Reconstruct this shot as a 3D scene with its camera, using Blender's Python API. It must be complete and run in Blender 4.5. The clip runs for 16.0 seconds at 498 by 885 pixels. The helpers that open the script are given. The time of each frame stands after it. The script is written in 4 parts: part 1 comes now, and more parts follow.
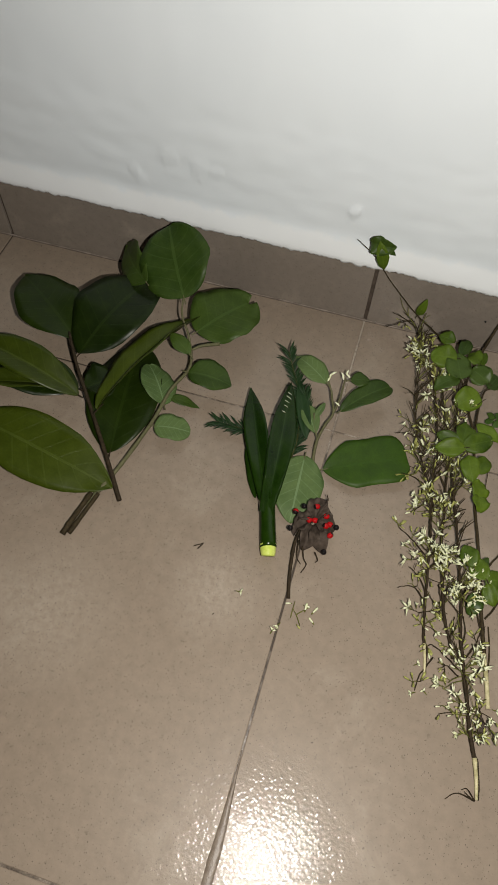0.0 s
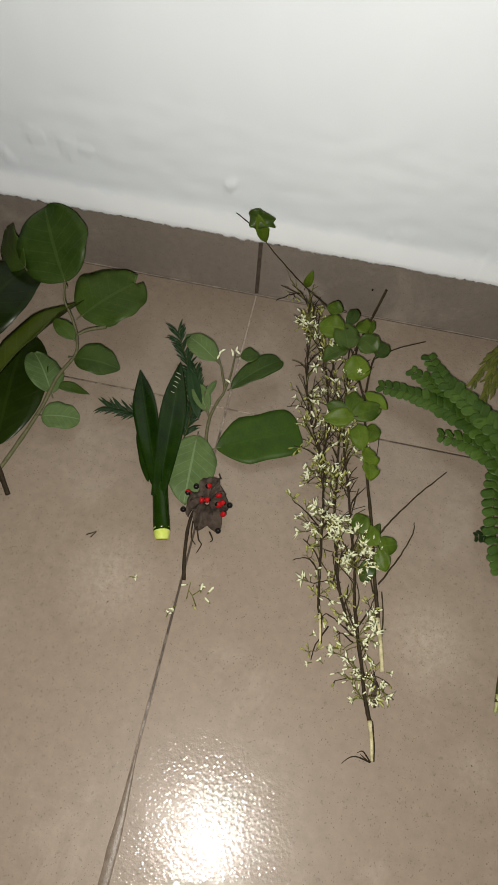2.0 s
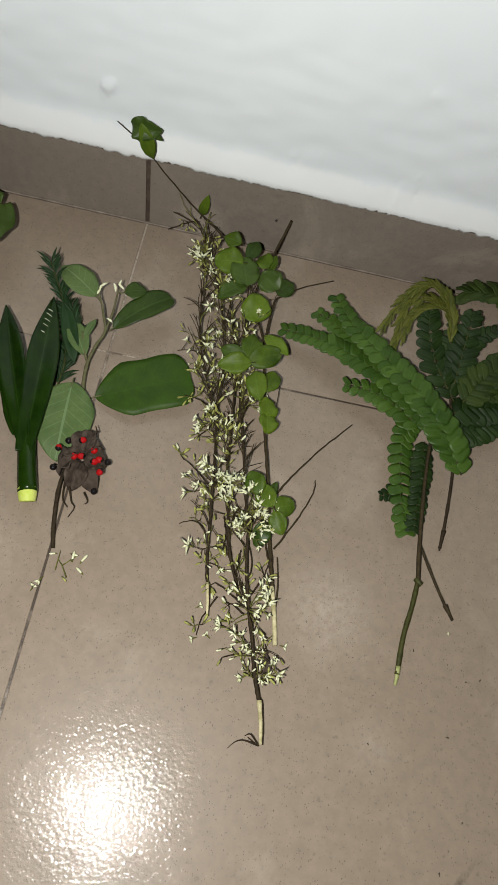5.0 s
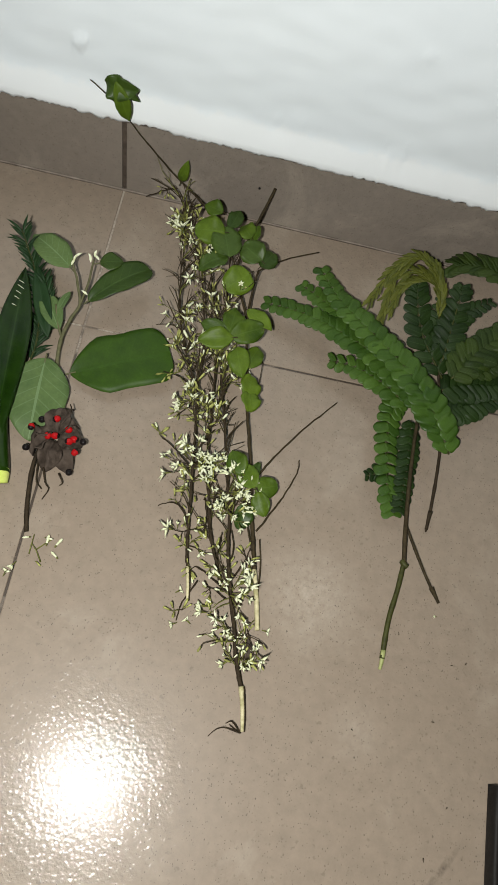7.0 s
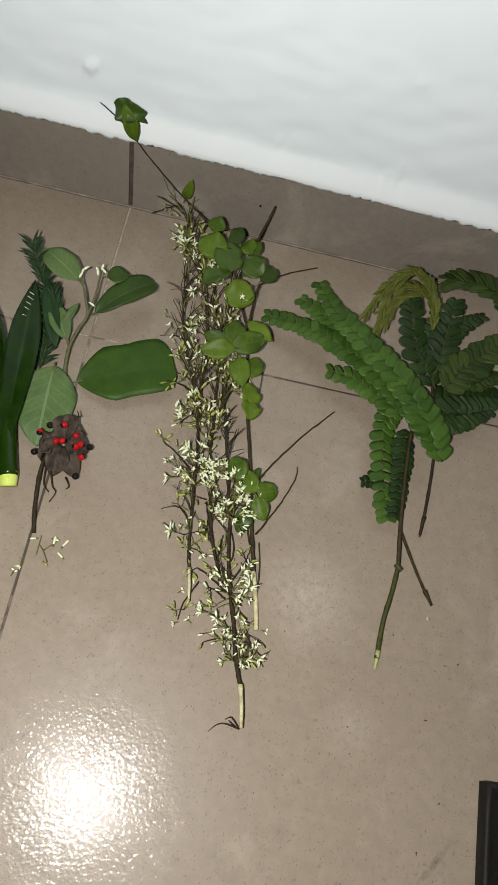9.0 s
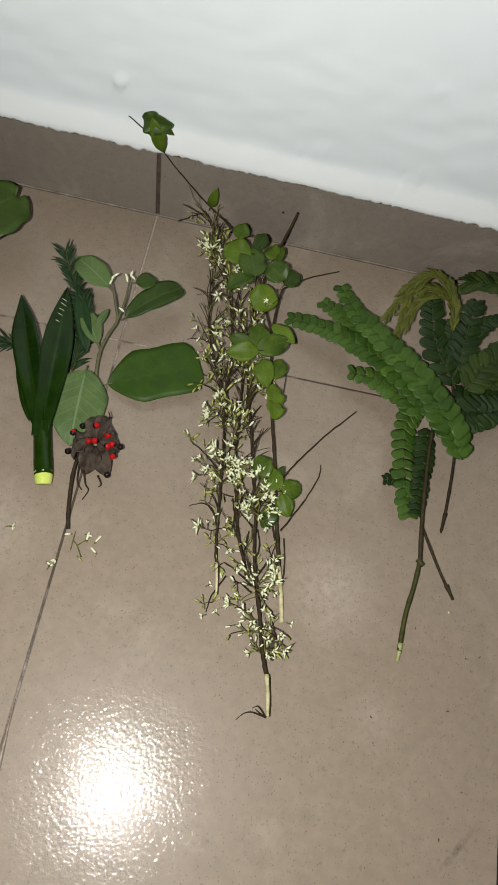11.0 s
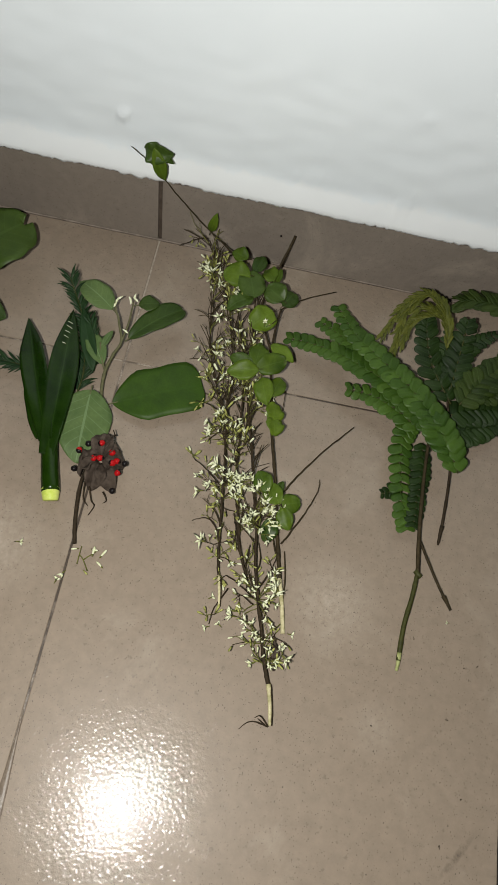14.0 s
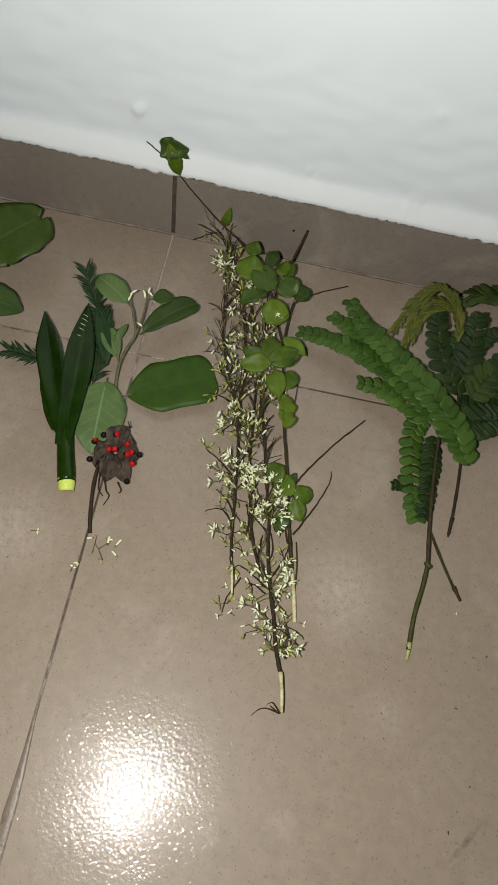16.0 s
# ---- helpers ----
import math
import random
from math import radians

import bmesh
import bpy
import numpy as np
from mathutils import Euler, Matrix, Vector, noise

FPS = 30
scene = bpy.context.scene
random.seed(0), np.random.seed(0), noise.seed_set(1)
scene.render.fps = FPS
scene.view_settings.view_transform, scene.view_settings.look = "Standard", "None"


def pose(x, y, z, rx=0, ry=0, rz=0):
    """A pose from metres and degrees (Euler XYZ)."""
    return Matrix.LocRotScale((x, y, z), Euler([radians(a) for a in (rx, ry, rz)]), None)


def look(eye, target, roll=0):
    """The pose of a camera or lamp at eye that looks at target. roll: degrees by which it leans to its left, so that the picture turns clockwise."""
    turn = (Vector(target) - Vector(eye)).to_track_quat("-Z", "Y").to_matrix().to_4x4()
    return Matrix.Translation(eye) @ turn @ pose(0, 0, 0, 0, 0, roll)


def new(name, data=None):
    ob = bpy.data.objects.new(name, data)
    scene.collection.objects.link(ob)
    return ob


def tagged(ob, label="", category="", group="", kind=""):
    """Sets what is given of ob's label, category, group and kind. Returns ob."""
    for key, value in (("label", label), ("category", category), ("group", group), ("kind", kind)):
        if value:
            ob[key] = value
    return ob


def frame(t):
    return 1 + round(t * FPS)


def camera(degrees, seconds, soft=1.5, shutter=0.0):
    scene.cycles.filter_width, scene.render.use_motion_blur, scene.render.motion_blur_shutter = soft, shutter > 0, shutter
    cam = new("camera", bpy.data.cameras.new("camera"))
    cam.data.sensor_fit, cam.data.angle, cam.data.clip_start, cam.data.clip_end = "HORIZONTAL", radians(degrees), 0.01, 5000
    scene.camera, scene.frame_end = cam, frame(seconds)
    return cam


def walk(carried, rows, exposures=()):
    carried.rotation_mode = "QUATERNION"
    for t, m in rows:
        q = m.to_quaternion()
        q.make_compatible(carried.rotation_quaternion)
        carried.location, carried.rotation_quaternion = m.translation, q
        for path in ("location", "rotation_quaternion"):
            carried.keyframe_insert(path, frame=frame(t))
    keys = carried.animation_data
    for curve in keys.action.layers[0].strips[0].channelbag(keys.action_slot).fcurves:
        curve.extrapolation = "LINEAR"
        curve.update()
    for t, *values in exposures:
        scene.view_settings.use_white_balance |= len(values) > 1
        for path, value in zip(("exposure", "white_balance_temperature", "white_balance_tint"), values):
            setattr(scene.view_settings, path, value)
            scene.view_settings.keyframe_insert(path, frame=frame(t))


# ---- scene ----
cam = camera(40.0, 16.0)
PATH = [
    (0, (0.015, -0.618, 0.671), (-0.249, 0.388, -1.037), 2.6),
    (0.5, (0.043, -0.62, 0.658), (-0.188, 0.382, -1.057), 4.1),
    (1, (0.043, -0.617, 0.664), (-0.147, 0.393, -1.052), 5.6),
    (1.5, (0.056, -0.615, 0.664), (-0.058, 0.407, -1.051), 7.7),
    (2, (0.078, -0.597, 0.668), (-0.035, 0.392, -1.067), 5.8),
    (2.5, (0.07, -0.604, 0.666), (-0.008, 0.396, -1.064), 8.0),
    (3, (0.07, -0.607, 0.662), (0.023, 0.403, -1.064), 9.6),
    (3.5, (0.08, -0.599, 0.658), (0.088, 0.371, -1.091), 11.6),
    (4, (0.098, -0.59, 0.64), (0.143, 0.337, -1.131), 12.5),
    (4.5, (0.107, -0.571, 0.629), (0.172, 0.313, -1.164), 13.6),
    (5, (0.115, -0.55, 0.599), (0.238, 0.352, -1.182), 18.6),
    (7.5, (0.12, -0.535, 0.581), (0.308, 0.286, -1.233), 22.8),
    (8, (0.129, -0.541, 0.591), (0.328, 0.271, -1.226), 22.8),
    (8.5, (0.126, -0.547, 0.594), (0.326, 0.326, -1.195), 22.8),
    (9, (0.116, -0.553, 0.598), (0.294, 0.329, -1.188), 22.2),
    (11.5, (0.112, -0.567, 0.616), (0.218, 0.314, -1.176), 17.8),
    (12, (0.11, -0.567, 0.611), (0.251, 0.296, -1.188), 20.2),
    (12.5, (0.114, -0.572, 0.616), (0.239, 0.328, -1.165), 18.6),
    (13, (0.115, -0.568, 0.617), (0.237, 0.316, -1.173), 18.5),
    (13.5, (0.103, -0.584, 0.626), (0.18, 0.362, -1.135), 16.4),
    (14, (0.117, -0.577, 0.632), (0.203, 0.35, -1.138), 15.9),
    (14.5, (0.108, -0.583, 0.64), (0.178, 0.374, -1.115), 15.3),
    (15, (0.103, -0.59, 0.64), (0.189, 0.345, -1.127), 16.4),
    (15.5, (0.113, -0.583, 0.628), (0.193, 0.314, -1.157), 16.1),
    (16, (0.112, -0.586, 0.637), (0.18, 0.329, -1.14), 15.2),
]
walk(cam, [(t, look(eye, target, roll)) for t, eye, target, roll in PATH], [(0, -0.12, 6650, 11), (3, -0.13, 6600, 11), (4.5, -0.02, 6450, 10), (7.5, 0.18, 6300, 8), (9, 0.13, 6320, 8.5), (11.5, 0.03, 6400, 9), (16, -0.06, 6420, 9)])

# ---- light ----
world = bpy.data.worlds.new("world")
scene.world = world
world.use_nodes = True
world.node_tree.nodes["Background"].inputs[0].default_value = (0.9, 0.95, 1.0, 1)
world.node_tree.nodes["Background"].inputs[1].default_value = 0.005

# the torch that is held beside the lens; its mirror image lies on the glossy tiles
torch_data = bpy.data.lights.new("torch", "SPOT")
torch_data.energy, torch_data.shadow_soft_size, torch_data.color = 22.7, 0.006, (1.0, 0.968, 0.91)
torch_data.spot_size, torch_data.spot_blend = radians(166), 0.7
torch = new("torch", torch_data)
torch.matrix_world = look((0.068, -0.604, 0.645), (0.16, -0.22, 0.0))


# ---- materials ----
def material(name, rough=0.5, metal=0.0, spec=0.5):
    m = bpy.data.materials.new(name)
    m.use_nodes = True
    nt = m.node_tree
    b = nt.nodes["Principled BSDF"]
    b.inputs["Roughness"].default_value = rough
    b.inputs["Metallic"].default_value = metal
    b.inputs["Specular IOR Level"].default_value = spec
    return m, nt, b


def node(nt, kind, **values):
    n = nt.nodes.new(kind)
    for k, v in values.items():
        if k == "op":
            n.operation = v
        else:
            n.inputs[k.replace("_", " ")].default_value = v
    return n


def calc(nt, op, a, b=None, c=None):
    n = nt.nodes.new("ShaderNodeMath")
    n.operation = op
    for i, v in enumerate((a, b, c)):
        if v is None:
            continue
        if isinstance(v, (int, float)):
            n.inputs[i].default_value = v
        else:
            nt.links.new(v, n.inputs[i])
    return n.outputs[0]


def ramp(nt, fac, stops):
    n = nt.nodes.new("ShaderNodeValToRGB")
    e = n.color_ramp.elements
    while len(e) < len(stops):
        e.new(0.5)
    for s, (p, c) in zip(e, stops):
        s.position, s.color = p, (*c, 1)
    nt.links.new(fac, n.inputs[0])
    return n.outputs[0]


def mix(nt, fac, a, b, blend="MIX"):
    n = nt.nodes.new("ShaderNodeMix")
    n.data_type, n.blend_type = "RGBA", blend
    for sock, v in ((n.inputs[0], fac), (n.inputs[6], a), (n.inputs[7], b)):
        if isinstance(v, (int, float)):
            sock.default_value = v
        elif isinstance(v, tuple):
            sock.default_value = (*v, 1)
        else:
            nt.links.new(v, sock)
    return n.outputs[2]


def noise_of(nt, scale, detail=4.0, rough=0.55, coord=None, distort=0.0):
    n = node(nt, "ShaderNodeTexNoise", Scale=scale, Detail=detail, Roughness=rough, Distortion=distort)
    if coord is None:
        coord = nt.nodes.new("ShaderNodeNewGeometry").outputs["Position"]
    nt.links.new(coord, n.inputs["Vector"])
    return n.outputs["Fac"]


def bump(nt, shader, height, strength, distance, under=None):
    n = node(nt, "ShaderNodeBump", Strength=strength, Distance=distance)
    nt.links.new(height, n.inputs["Height"])
    if under is not None:
        nt.links.new(under, n.inputs["Normal"])
    nt.links.new(n.outputs[0], shader.inputs["Normal"])
    return n.outputs[0]


def tile_material(name="glazed_tile", low=(0.226, 0.178, 0.133), high=(0.268, 0.217, 0.166), rim=0.0):
    m, nt, b = material(name, 0.1, 0, 0.23)
    cloud = noise_of(nt, 7, 5, 0.6)
    fine = noise_of(nt, 90, 4, 0.65)
    base = mix(nt, cloud, low, high)
    base = mix(nt, 0.5, base, ramp(nt, fine, [(0.3, (0.42, 0.42, 0.42)), (0.7, (0.58, 0.58, 0.58))]), "OVERLAY")
    # pale dusty patches
    dust = ramp(nt, noise_of(nt, 9, 6, 0.7, None, 0.6), [(0.56, (0, 0, 0)), (0.74, (1, 1, 1))])
    base = mix(nt, calc(nt, "MULTIPLY", dust, 0.4), base, (0.40, 0.35, 0.28))
    # powdery scuffs
    for (cx, cy, cz), r, amount in (((0.25, -0.395, 0), 0.055, 0.42), ((-0.07, -0.40, 0), 0.06, 0.38), ((0.06, -0.005, 0.02), 0.035, 0.5), ((-0.23, -0.47, 0), 0.09, 0.3), ((0.30, -0.50, 0), 0.03, 0.2)):
        d = nt.nodes.new("ShaderNodeVectorMath")
        d.operation = "DISTANCE"
        nt.links.new(nt.nodes.new("ShaderNodeNewGeometry").outputs["Position"], d.inputs[0])
        d.inputs[1].default_value = (cx, cy, cz)
        near = calc(nt, "SUBTRACT", 1.0, calc(nt, "DIVIDE", d.outputs["Value"], r))
        powder = calc(nt, "MULTIPLY_ADD", noise_of(nt, 140, 5, 0.75), 1.6, -0.45)
        fac = nt.nodes.new("ShaderNodeClamp")
        nt.links.new(calc(nt, "MULTIPLY", calc(nt, "MULTIPLY", calc(nt, "MAXIMUM", near, 0.0), powder), amount * 2), fac.inputs[0])
        base = mix(nt, fac.outputs[0], base, (0.52, 0.46, 0.38))
    # dirt specks of three sizes
    pos = nt.nodes.new("ShaderNodeNewGeometry").outputs["Position"]
    for scale, size, part_of in ((100, 0.07, 0.93), (190, 0.10, 0.86), (320, 0.15, 0.80), (560, 0.20, 0.72)):
        v = node(nt, "ShaderNodeTexVoronoi", Scale=scale)
        warp = node(nt, "ShaderNodeMapping", Rotation=(0, 0, scale * 0.37), Scale=(1.0, 0.72, 1.0))
        nt.links.new(pos, warp.inputs["Vector"])
        nt.links.new(warp.outputs[0], v.inputs["Vector"])
        near = calc(nt, "LESS_THAN", v.outputs["Distance"], size)
        few = calc(nt, "GREATER_THAN", nt_red(nt, v.outputs["Color"]), part_of)
        base = mix(nt, calc(nt, "MULTIPLY", calc(nt, "MULTIPLY", near, few), calc(nt, "MULTIPLY_ADD", noise_of(nt, 40 + scale, 3), 1.3, -0.12)), base, (0.050, 0.038, 0.029))
    # faint grimy blotches between them
    grime = ramp(nt, noise_of(nt, 210, 3, 0.55), [(0.62, (0, 0, 0)), (0.72, (1, 1, 1))])
    base = mix(nt, calc(nt, "MULTIPLY", grime, 0.32), base, (0.075, 0.058, 0.043))
    # a dark rubbed streak
    arm = []
    for way, reach in (((0.64, 0.77, 0), 0.024), ((0.77, -0.64, 0), 0.0035)):
        d = nt.nodes.new("ShaderNodeVectorMath")
        d.operation = "DOT_PRODUCT"
        nt.links.new(pos, d.inputs[0])
        d.inputs[1].default_value = way
        middle = 0.376 * way[0] - 0.588 * way[1]
        arm.append(calc(nt, "POWER", calc(nt, "DIVIDE", calc(nt, "SUBTRACT", d.outputs["Value"], middle), reach), 2))
    rub = calc(nt, "MAXIMUM", calc(nt, "SUBTRACT", 1.0, calc(nt, "ADD", arm[0], arm[1])), 0.0)
    base = mix(nt, calc(nt, "MULTIPLY", rub, calc(nt, "MAXIMUM", calc(nt, "MULTIPLY_ADD", noise_of(nt, 120, 4, 0.7), 2.6, -0.95), 0.0)), base, (0.06, 0.045, 0.035))
    if rim:
        sep = nt.nodes.new("ShaderNodeSeparateXYZ")
        nt.links.new(pos, sep.inputs[0])
        line = calc(nt, "GREATER_THAN", sep.outputs[2], calc(nt, "MULTIPLY_ADD", noise_of(nt, 160, 4, 0.7), 0.007, rim))
        base = mix(nt, calc(nt, "MULTIPLY", line, 0.75), base, (0.045, 0.035, 0.027))
    nt.links.new(base, b.inputs["Base Color"])
    nt.links.new(calc(nt, "MULTIPLY_ADD", noise_of(nt, 25, 4), 0.06, 0.035), b.inputs["Roughness"])
    # a thin greasy film spreads a soft sheen round the mirror image
    b.inputs["Coat Weight"].default_value = 0.48
    b.inputs["Coat Roughness"].default_value = 0.44
    # the hammered glaze that breaks the reflection into sparks
    first = bump(nt, b, noise_of(nt, 270, 2, 0.5), 0.42, 0.00086)
    bump(nt, b, noise_of(nt, 1300, 1, 0.5), 0.35, 0.00018, first)
    return m


def nt_red(nt, colour):
    n = nt.nodes.new("ShaderNodeSeparateColor")
    nt.links.new(colour, n.inputs[0])
    return n.outputs[0]


def wall_material():
    m, nt, b = material("wall_paint", 0.55, 0, 0.35)
    tone = noise_of(nt, 3, 4)
    nt.links.new(ramp(nt, tone, [(0.3, (0.70, 0.755, 0.79)), (0.7, (0.755, 0.805, 0.83))]), b.inputs["Base Color"])
    # an older cream coat shows along the swollen foot of the plaster
    sep = nt.nodes.new("ShaderNodeSeparateXYZ")
    nt.links.new(nt.nodes.new("ShaderNodeNewGeometry").outputs["Position"], sep.inputs[0])
    edge = calc(nt, "MULTIPLY_ADD", noise_of(nt, 24, 5, 0.7), 0.036, 0.107)
    soft = nt.nodes.new("ShaderNodeClamp")
    nt.links.new(calc(nt, "MULTIPLY", calc(nt, "SUBTRACT", edge, sep.outputs[2]), 160), soft.inputs[0])
    old = soft.outputs[0]
    paint = b.inputs["Base Color"].links[0].from_socket
    nt.links.new(mix(nt, calc(nt, "MULTIPLY", old, 0.40), paint, (0.82, 0.82, 0.80)), b.inputs["Base Color"])
    b.inputs["Roughness"].default_value = 0.45
    first = bump(nt, b, noise_of(nt, 26, 5, 0.5), 0.08, 0.004)
    # brush strokes run along the wall
    stroke = node(nt, "ShaderNodeMapping", Scale=(9, 60, 160))
    nt.links.new(nt.nodes.new("ShaderNodeNewGeometry").outputs["Position"], stroke.inputs["Vector"])
    bump(nt, b, noise_of(nt, 1.0, 4, 0.6, stroke.outputs[0]), 0.055, 0.0012, first)
    return m


def rough_material(name, low, high, scale=60, rough=0.8, relief=0.3, depth=0.001):
    m, nt, b = material(name, rough, 0, 0.18)
    n = noise_of(nt, scale, 6, 0.65)
    nt.links.new(ramp(nt, n, [(0.3, low), (0.7, high)]), b.inputs["Base Color"])
    bump(nt, b, n, relief, depth)
    return m


def leaf_material(name, low, high, vein, rough=0.35, veins=7.0, slant=3.0, show=0.5, through_light=0.12, spots=0.0):
    """Leaf skin: blotches, a midrib and side veins that follow the blade."""
    m, nt, b = material(name, rough, 0, 0.28)
    uv = nt.nodes.new("ShaderNodeUVMap").outputs[0]
    sep = nt.nodes.new("ShaderNodeSeparateXYZ")
    nt.links.new(uv, sep.inputs[0])
    u = calc(nt, "ABSOLUTE", calc(nt, "SUBTRACT", sep.outputs[0], 0.5))
    wave = calc(nt, "FRACT", calc(nt, "MULTIPLY_ADD", sep.outputs[1], veins, calc(nt, "MULTIPLY", u, -slant)))
    side = calc(nt, "LESS_THAN", calc(nt, "ABSOLUTE", calc(nt, "SUBTRACT", wave, 0.5)), 0.05)
    mid = calc(nt, "LESS_THAN", u, 0.022)
    rib = calc(nt, "MAXIMUM", calc(nt, "MULTIPLY", side, 0.45), mid)
    blotch = noise_of(nt, 55, 5, 0.6)
    rand = nt.nodes.new("ShaderNodeObjectInfo").outputs["Random"]
    tone = calc(nt, "MULTIPLY_ADD", rand, 0.5, calc(nt, "MULTIPLY_ADD", blotch, 1.0, -0.25))
    base = ramp(nt, tone, [(0.15, low), (0.85, high)])
    grain = noise_of(nt, 420, 3)
    base = mix(nt, 0.35, base, ramp(nt, grain, [(0.35, (0.4, 0.4, 0.4)), (0.65, (0.6, 0.6, 0.6))]), "OVERLAY")
    if spots:
        dots = ramp(nt, noise_of(nt, 130, 2), [(0.70, (0, 0, 0)), (0.74, (1, 1, 1))])
        base = mix(nt, calc(nt, "MULTIPLY", dots, spots), base, (0.10, 0.07, 0.03))
    base = mix(nt, calc(nt, "MULTIPLY", rib, show), base, vein)
    nt.links.new(base, b.inputs["Base Color"])
    nt.links.new(calc(nt, "MULTIPLY_ADD", blotch, 0.2, rough - 0.1), b.inputs["Roughness"])
    first = bump(nt, b, rib, 0.35, 0.0006)
    bump(nt, b, noise_of(nt, 160, 3), 0.2, 0.0008, first)
    if through_light:
        t = nt.nodes.new("ShaderNodeBsdfTranslucent")
        nt.links.new(base, t.inputs[0])
        x = node(nt, "ShaderNodeMixShader", Fac=through_light)
        nt.links.new(b.outputs[0], x.inputs[1])
        nt.links.new(t.outputs[0], x.inputs[2])
        nt.links.new(x.outputs[0], nt.nodes["Material Output"].inputs[0])
    return m


def grout_material():
    """Cement joint: dirty and dark, still pale near the corner of the wall's joint."""
    m, nt, b = material("grout", 0.32, 0, 0.5)
    d = nt.nodes.new("ShaderNodeVectorMath")
    d.operation = "DISTANCE"
    nt.links.new(nt.nodes.new("ShaderNodeNewGeometry").outputs["Position"], d.inputs[0])
    d.inputs[1].default_value = (-0.02, -0.06, 0)
    # a paler stretch round y = -0.66 paints the joint's shine into its colour
    joint_shine = nt.nodes.new("ShaderNodeVectorMath")
    joint_shine.operation = "DISTANCE"
    nt.links.new(nt.nodes.new("ShaderNodeNewGeometry").outputs["Position"], joint_shine.inputs[0])
    joint_shine.inputs[1].default_value = (0, -0.66, 0)
    near = calc(nt, "MAXIMUM", calc(nt, "MULTIPLY_ADD", d.outputs["Value"], -3.2, 0.6), calc(nt, "MULTIPLY_ADD", joint_shine.outputs["Value"], -3.6, 0.55))
    paleness = calc(nt, "ADD", near, calc(nt, "MULTIPLY_ADD", noise_of(nt, 34, 6, 0.85), 3.0, -1.05))
    base = ramp(nt, paleness, [(0.25, (0.060, 0.046, 0.034)), (0.62, (0.17, 0.138, 0.108)), (0.98, (0.38, 0.33, 0.27))])
    nt.links.new(base, b.inputs["Base Color"])
    bump(nt, b, noise_of(nt, 500, 3), 0.4, 0.0006)
    return m


JOINT_DIRT = rough_material("dirty_joint", (0.045, 0.034, 0.026), (0.11, 0.085, 0.065), 90, 0.9)
TILE = tile_material()
SKIRT = tile_material("skirting_tile", (0.178, 0.150, 0.122), (0.218, 0.188, 0.158), 0.0872)
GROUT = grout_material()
SMEAR = rough_material("wiped_grout", (0.120, 0.094, 0.070), (0.215, 0.175, 0.135), 150, 0.3, 0.5, 0.0009)
FILLET = rough_material("pale_grout", (0.12, 0.096, 0.076), (0.29, 0.245, 0.205), 45, 0.8)
WALL = wall_material()
CEILING = rough_material("ceiling_paint", (0.72, 0.72, 0.70), (0.8, 0.8, 0.78), 8, 0.8)
DARK_LEAF = leaf_material("dark_leaf", (0.006, 0.014, 0.001), (0.018, 0.034, 0.002), (0.04, 0.07, 0.01), 0.36, 9, 3, 0.2)
OLIVE_LEAF = leaf_material("olive_leaf", (0.021, 0.033, 0.002), (0.046, 0.066, 0.004), (0.11, 0.15, 0.03), 0.38, 9, 3, 0.22)
GREY_LEAF = leaf_material("grey_green_leaf", (0.062, 0.108, 0.032), (0.110, 0.168, 0.052), (0.22, 0.32, 0.16), 0.55, 7, 3.4, 0.4)
GLOSS_LEAF = leaf_material("glossy_leaf", (0.007, 0.024, 0.001), (0.034, 0.078, 0.003), (0.05, 0.12, 0.02), 0.5, 8, 3, 0.1)
MID_LEAF = leaf_material("mid_green_leaf", (0.024, 0.050, 0.006), (0.054, 0.092, 0.013), (0.10, 0.17, 0.04), 0.45, 7, 3.4, 0.22)
ROUND_LEAF = leaf_material("lime_leaf", (0.031, 0.064, 0.003), (0.112, 0.176, 0.011), (0.2, 0.32, 0.08), 0.5, 6, 2.4, 0.1, 0.2, 0.35)
STRAP_LEAF = leaf_material("strap_leaf", (0.005, 0.018, 0.001), (0.019, 0.048, 0.003), (0.04, 0.09, 0.015), 0.2, 1, 40, 0.2)
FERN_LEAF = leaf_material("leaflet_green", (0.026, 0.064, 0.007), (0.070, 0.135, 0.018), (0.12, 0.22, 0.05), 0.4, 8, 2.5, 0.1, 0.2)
# green leaflets darkened further: the shade among folded fronds is in this colour
FERN_SHADED = leaf_material("leaflet_shaded", (0.006, 0.017, 0.002), (0.018, 0.039, 0.005), (0.1, 0.18, 0.06), 0.5, 8, 2.5, 0.2)
FERN_YOUNG = leaf_material("leaflet_young", (0.050, 0.062, 0.006), (0.118, 0.128, 0.015), (0.22, 0.26, 0.08), 0.5, 8, 2.5, 0.2, 0.2)
NEEDLE = leaf_material("needle_green", (0.006, 0.022, 0.005), (0.016, 0.045, 0.011), (0.05, 0.1, 0.04), 0.5, 5, 2, 0.2)
BARK = rough_material("bark", (0.010, 0.007, 0.003), (0.046, 0.032, 0.017), 260, 0.75, 0.6, 0.0012)
TWIG = rough_material("twig_bark", (0.014, 0.010, 0.004), (0.055, 0.040, 0.018), 300, 0.75, 0.5, 0.001)
GREEN_STEM = rough_material("green_stem", (0.022, 0.023, 0.006), (0.062, 0.066, 0.017), 180, 0.5, 0.3, 0.0006)
GREY_STEM = rough_material("grey_green_stem", (0.070, 0.070, 0.032), (0.135, 0.130, 0.066), 200, 0.6, 0.3, 0.0006)
PEELED = rough_material("peeled_wood", (0.26, 0.24, 0.10), (0.66, 0.60, 0.38), 150, 0.55, 0.3, 0.0006)
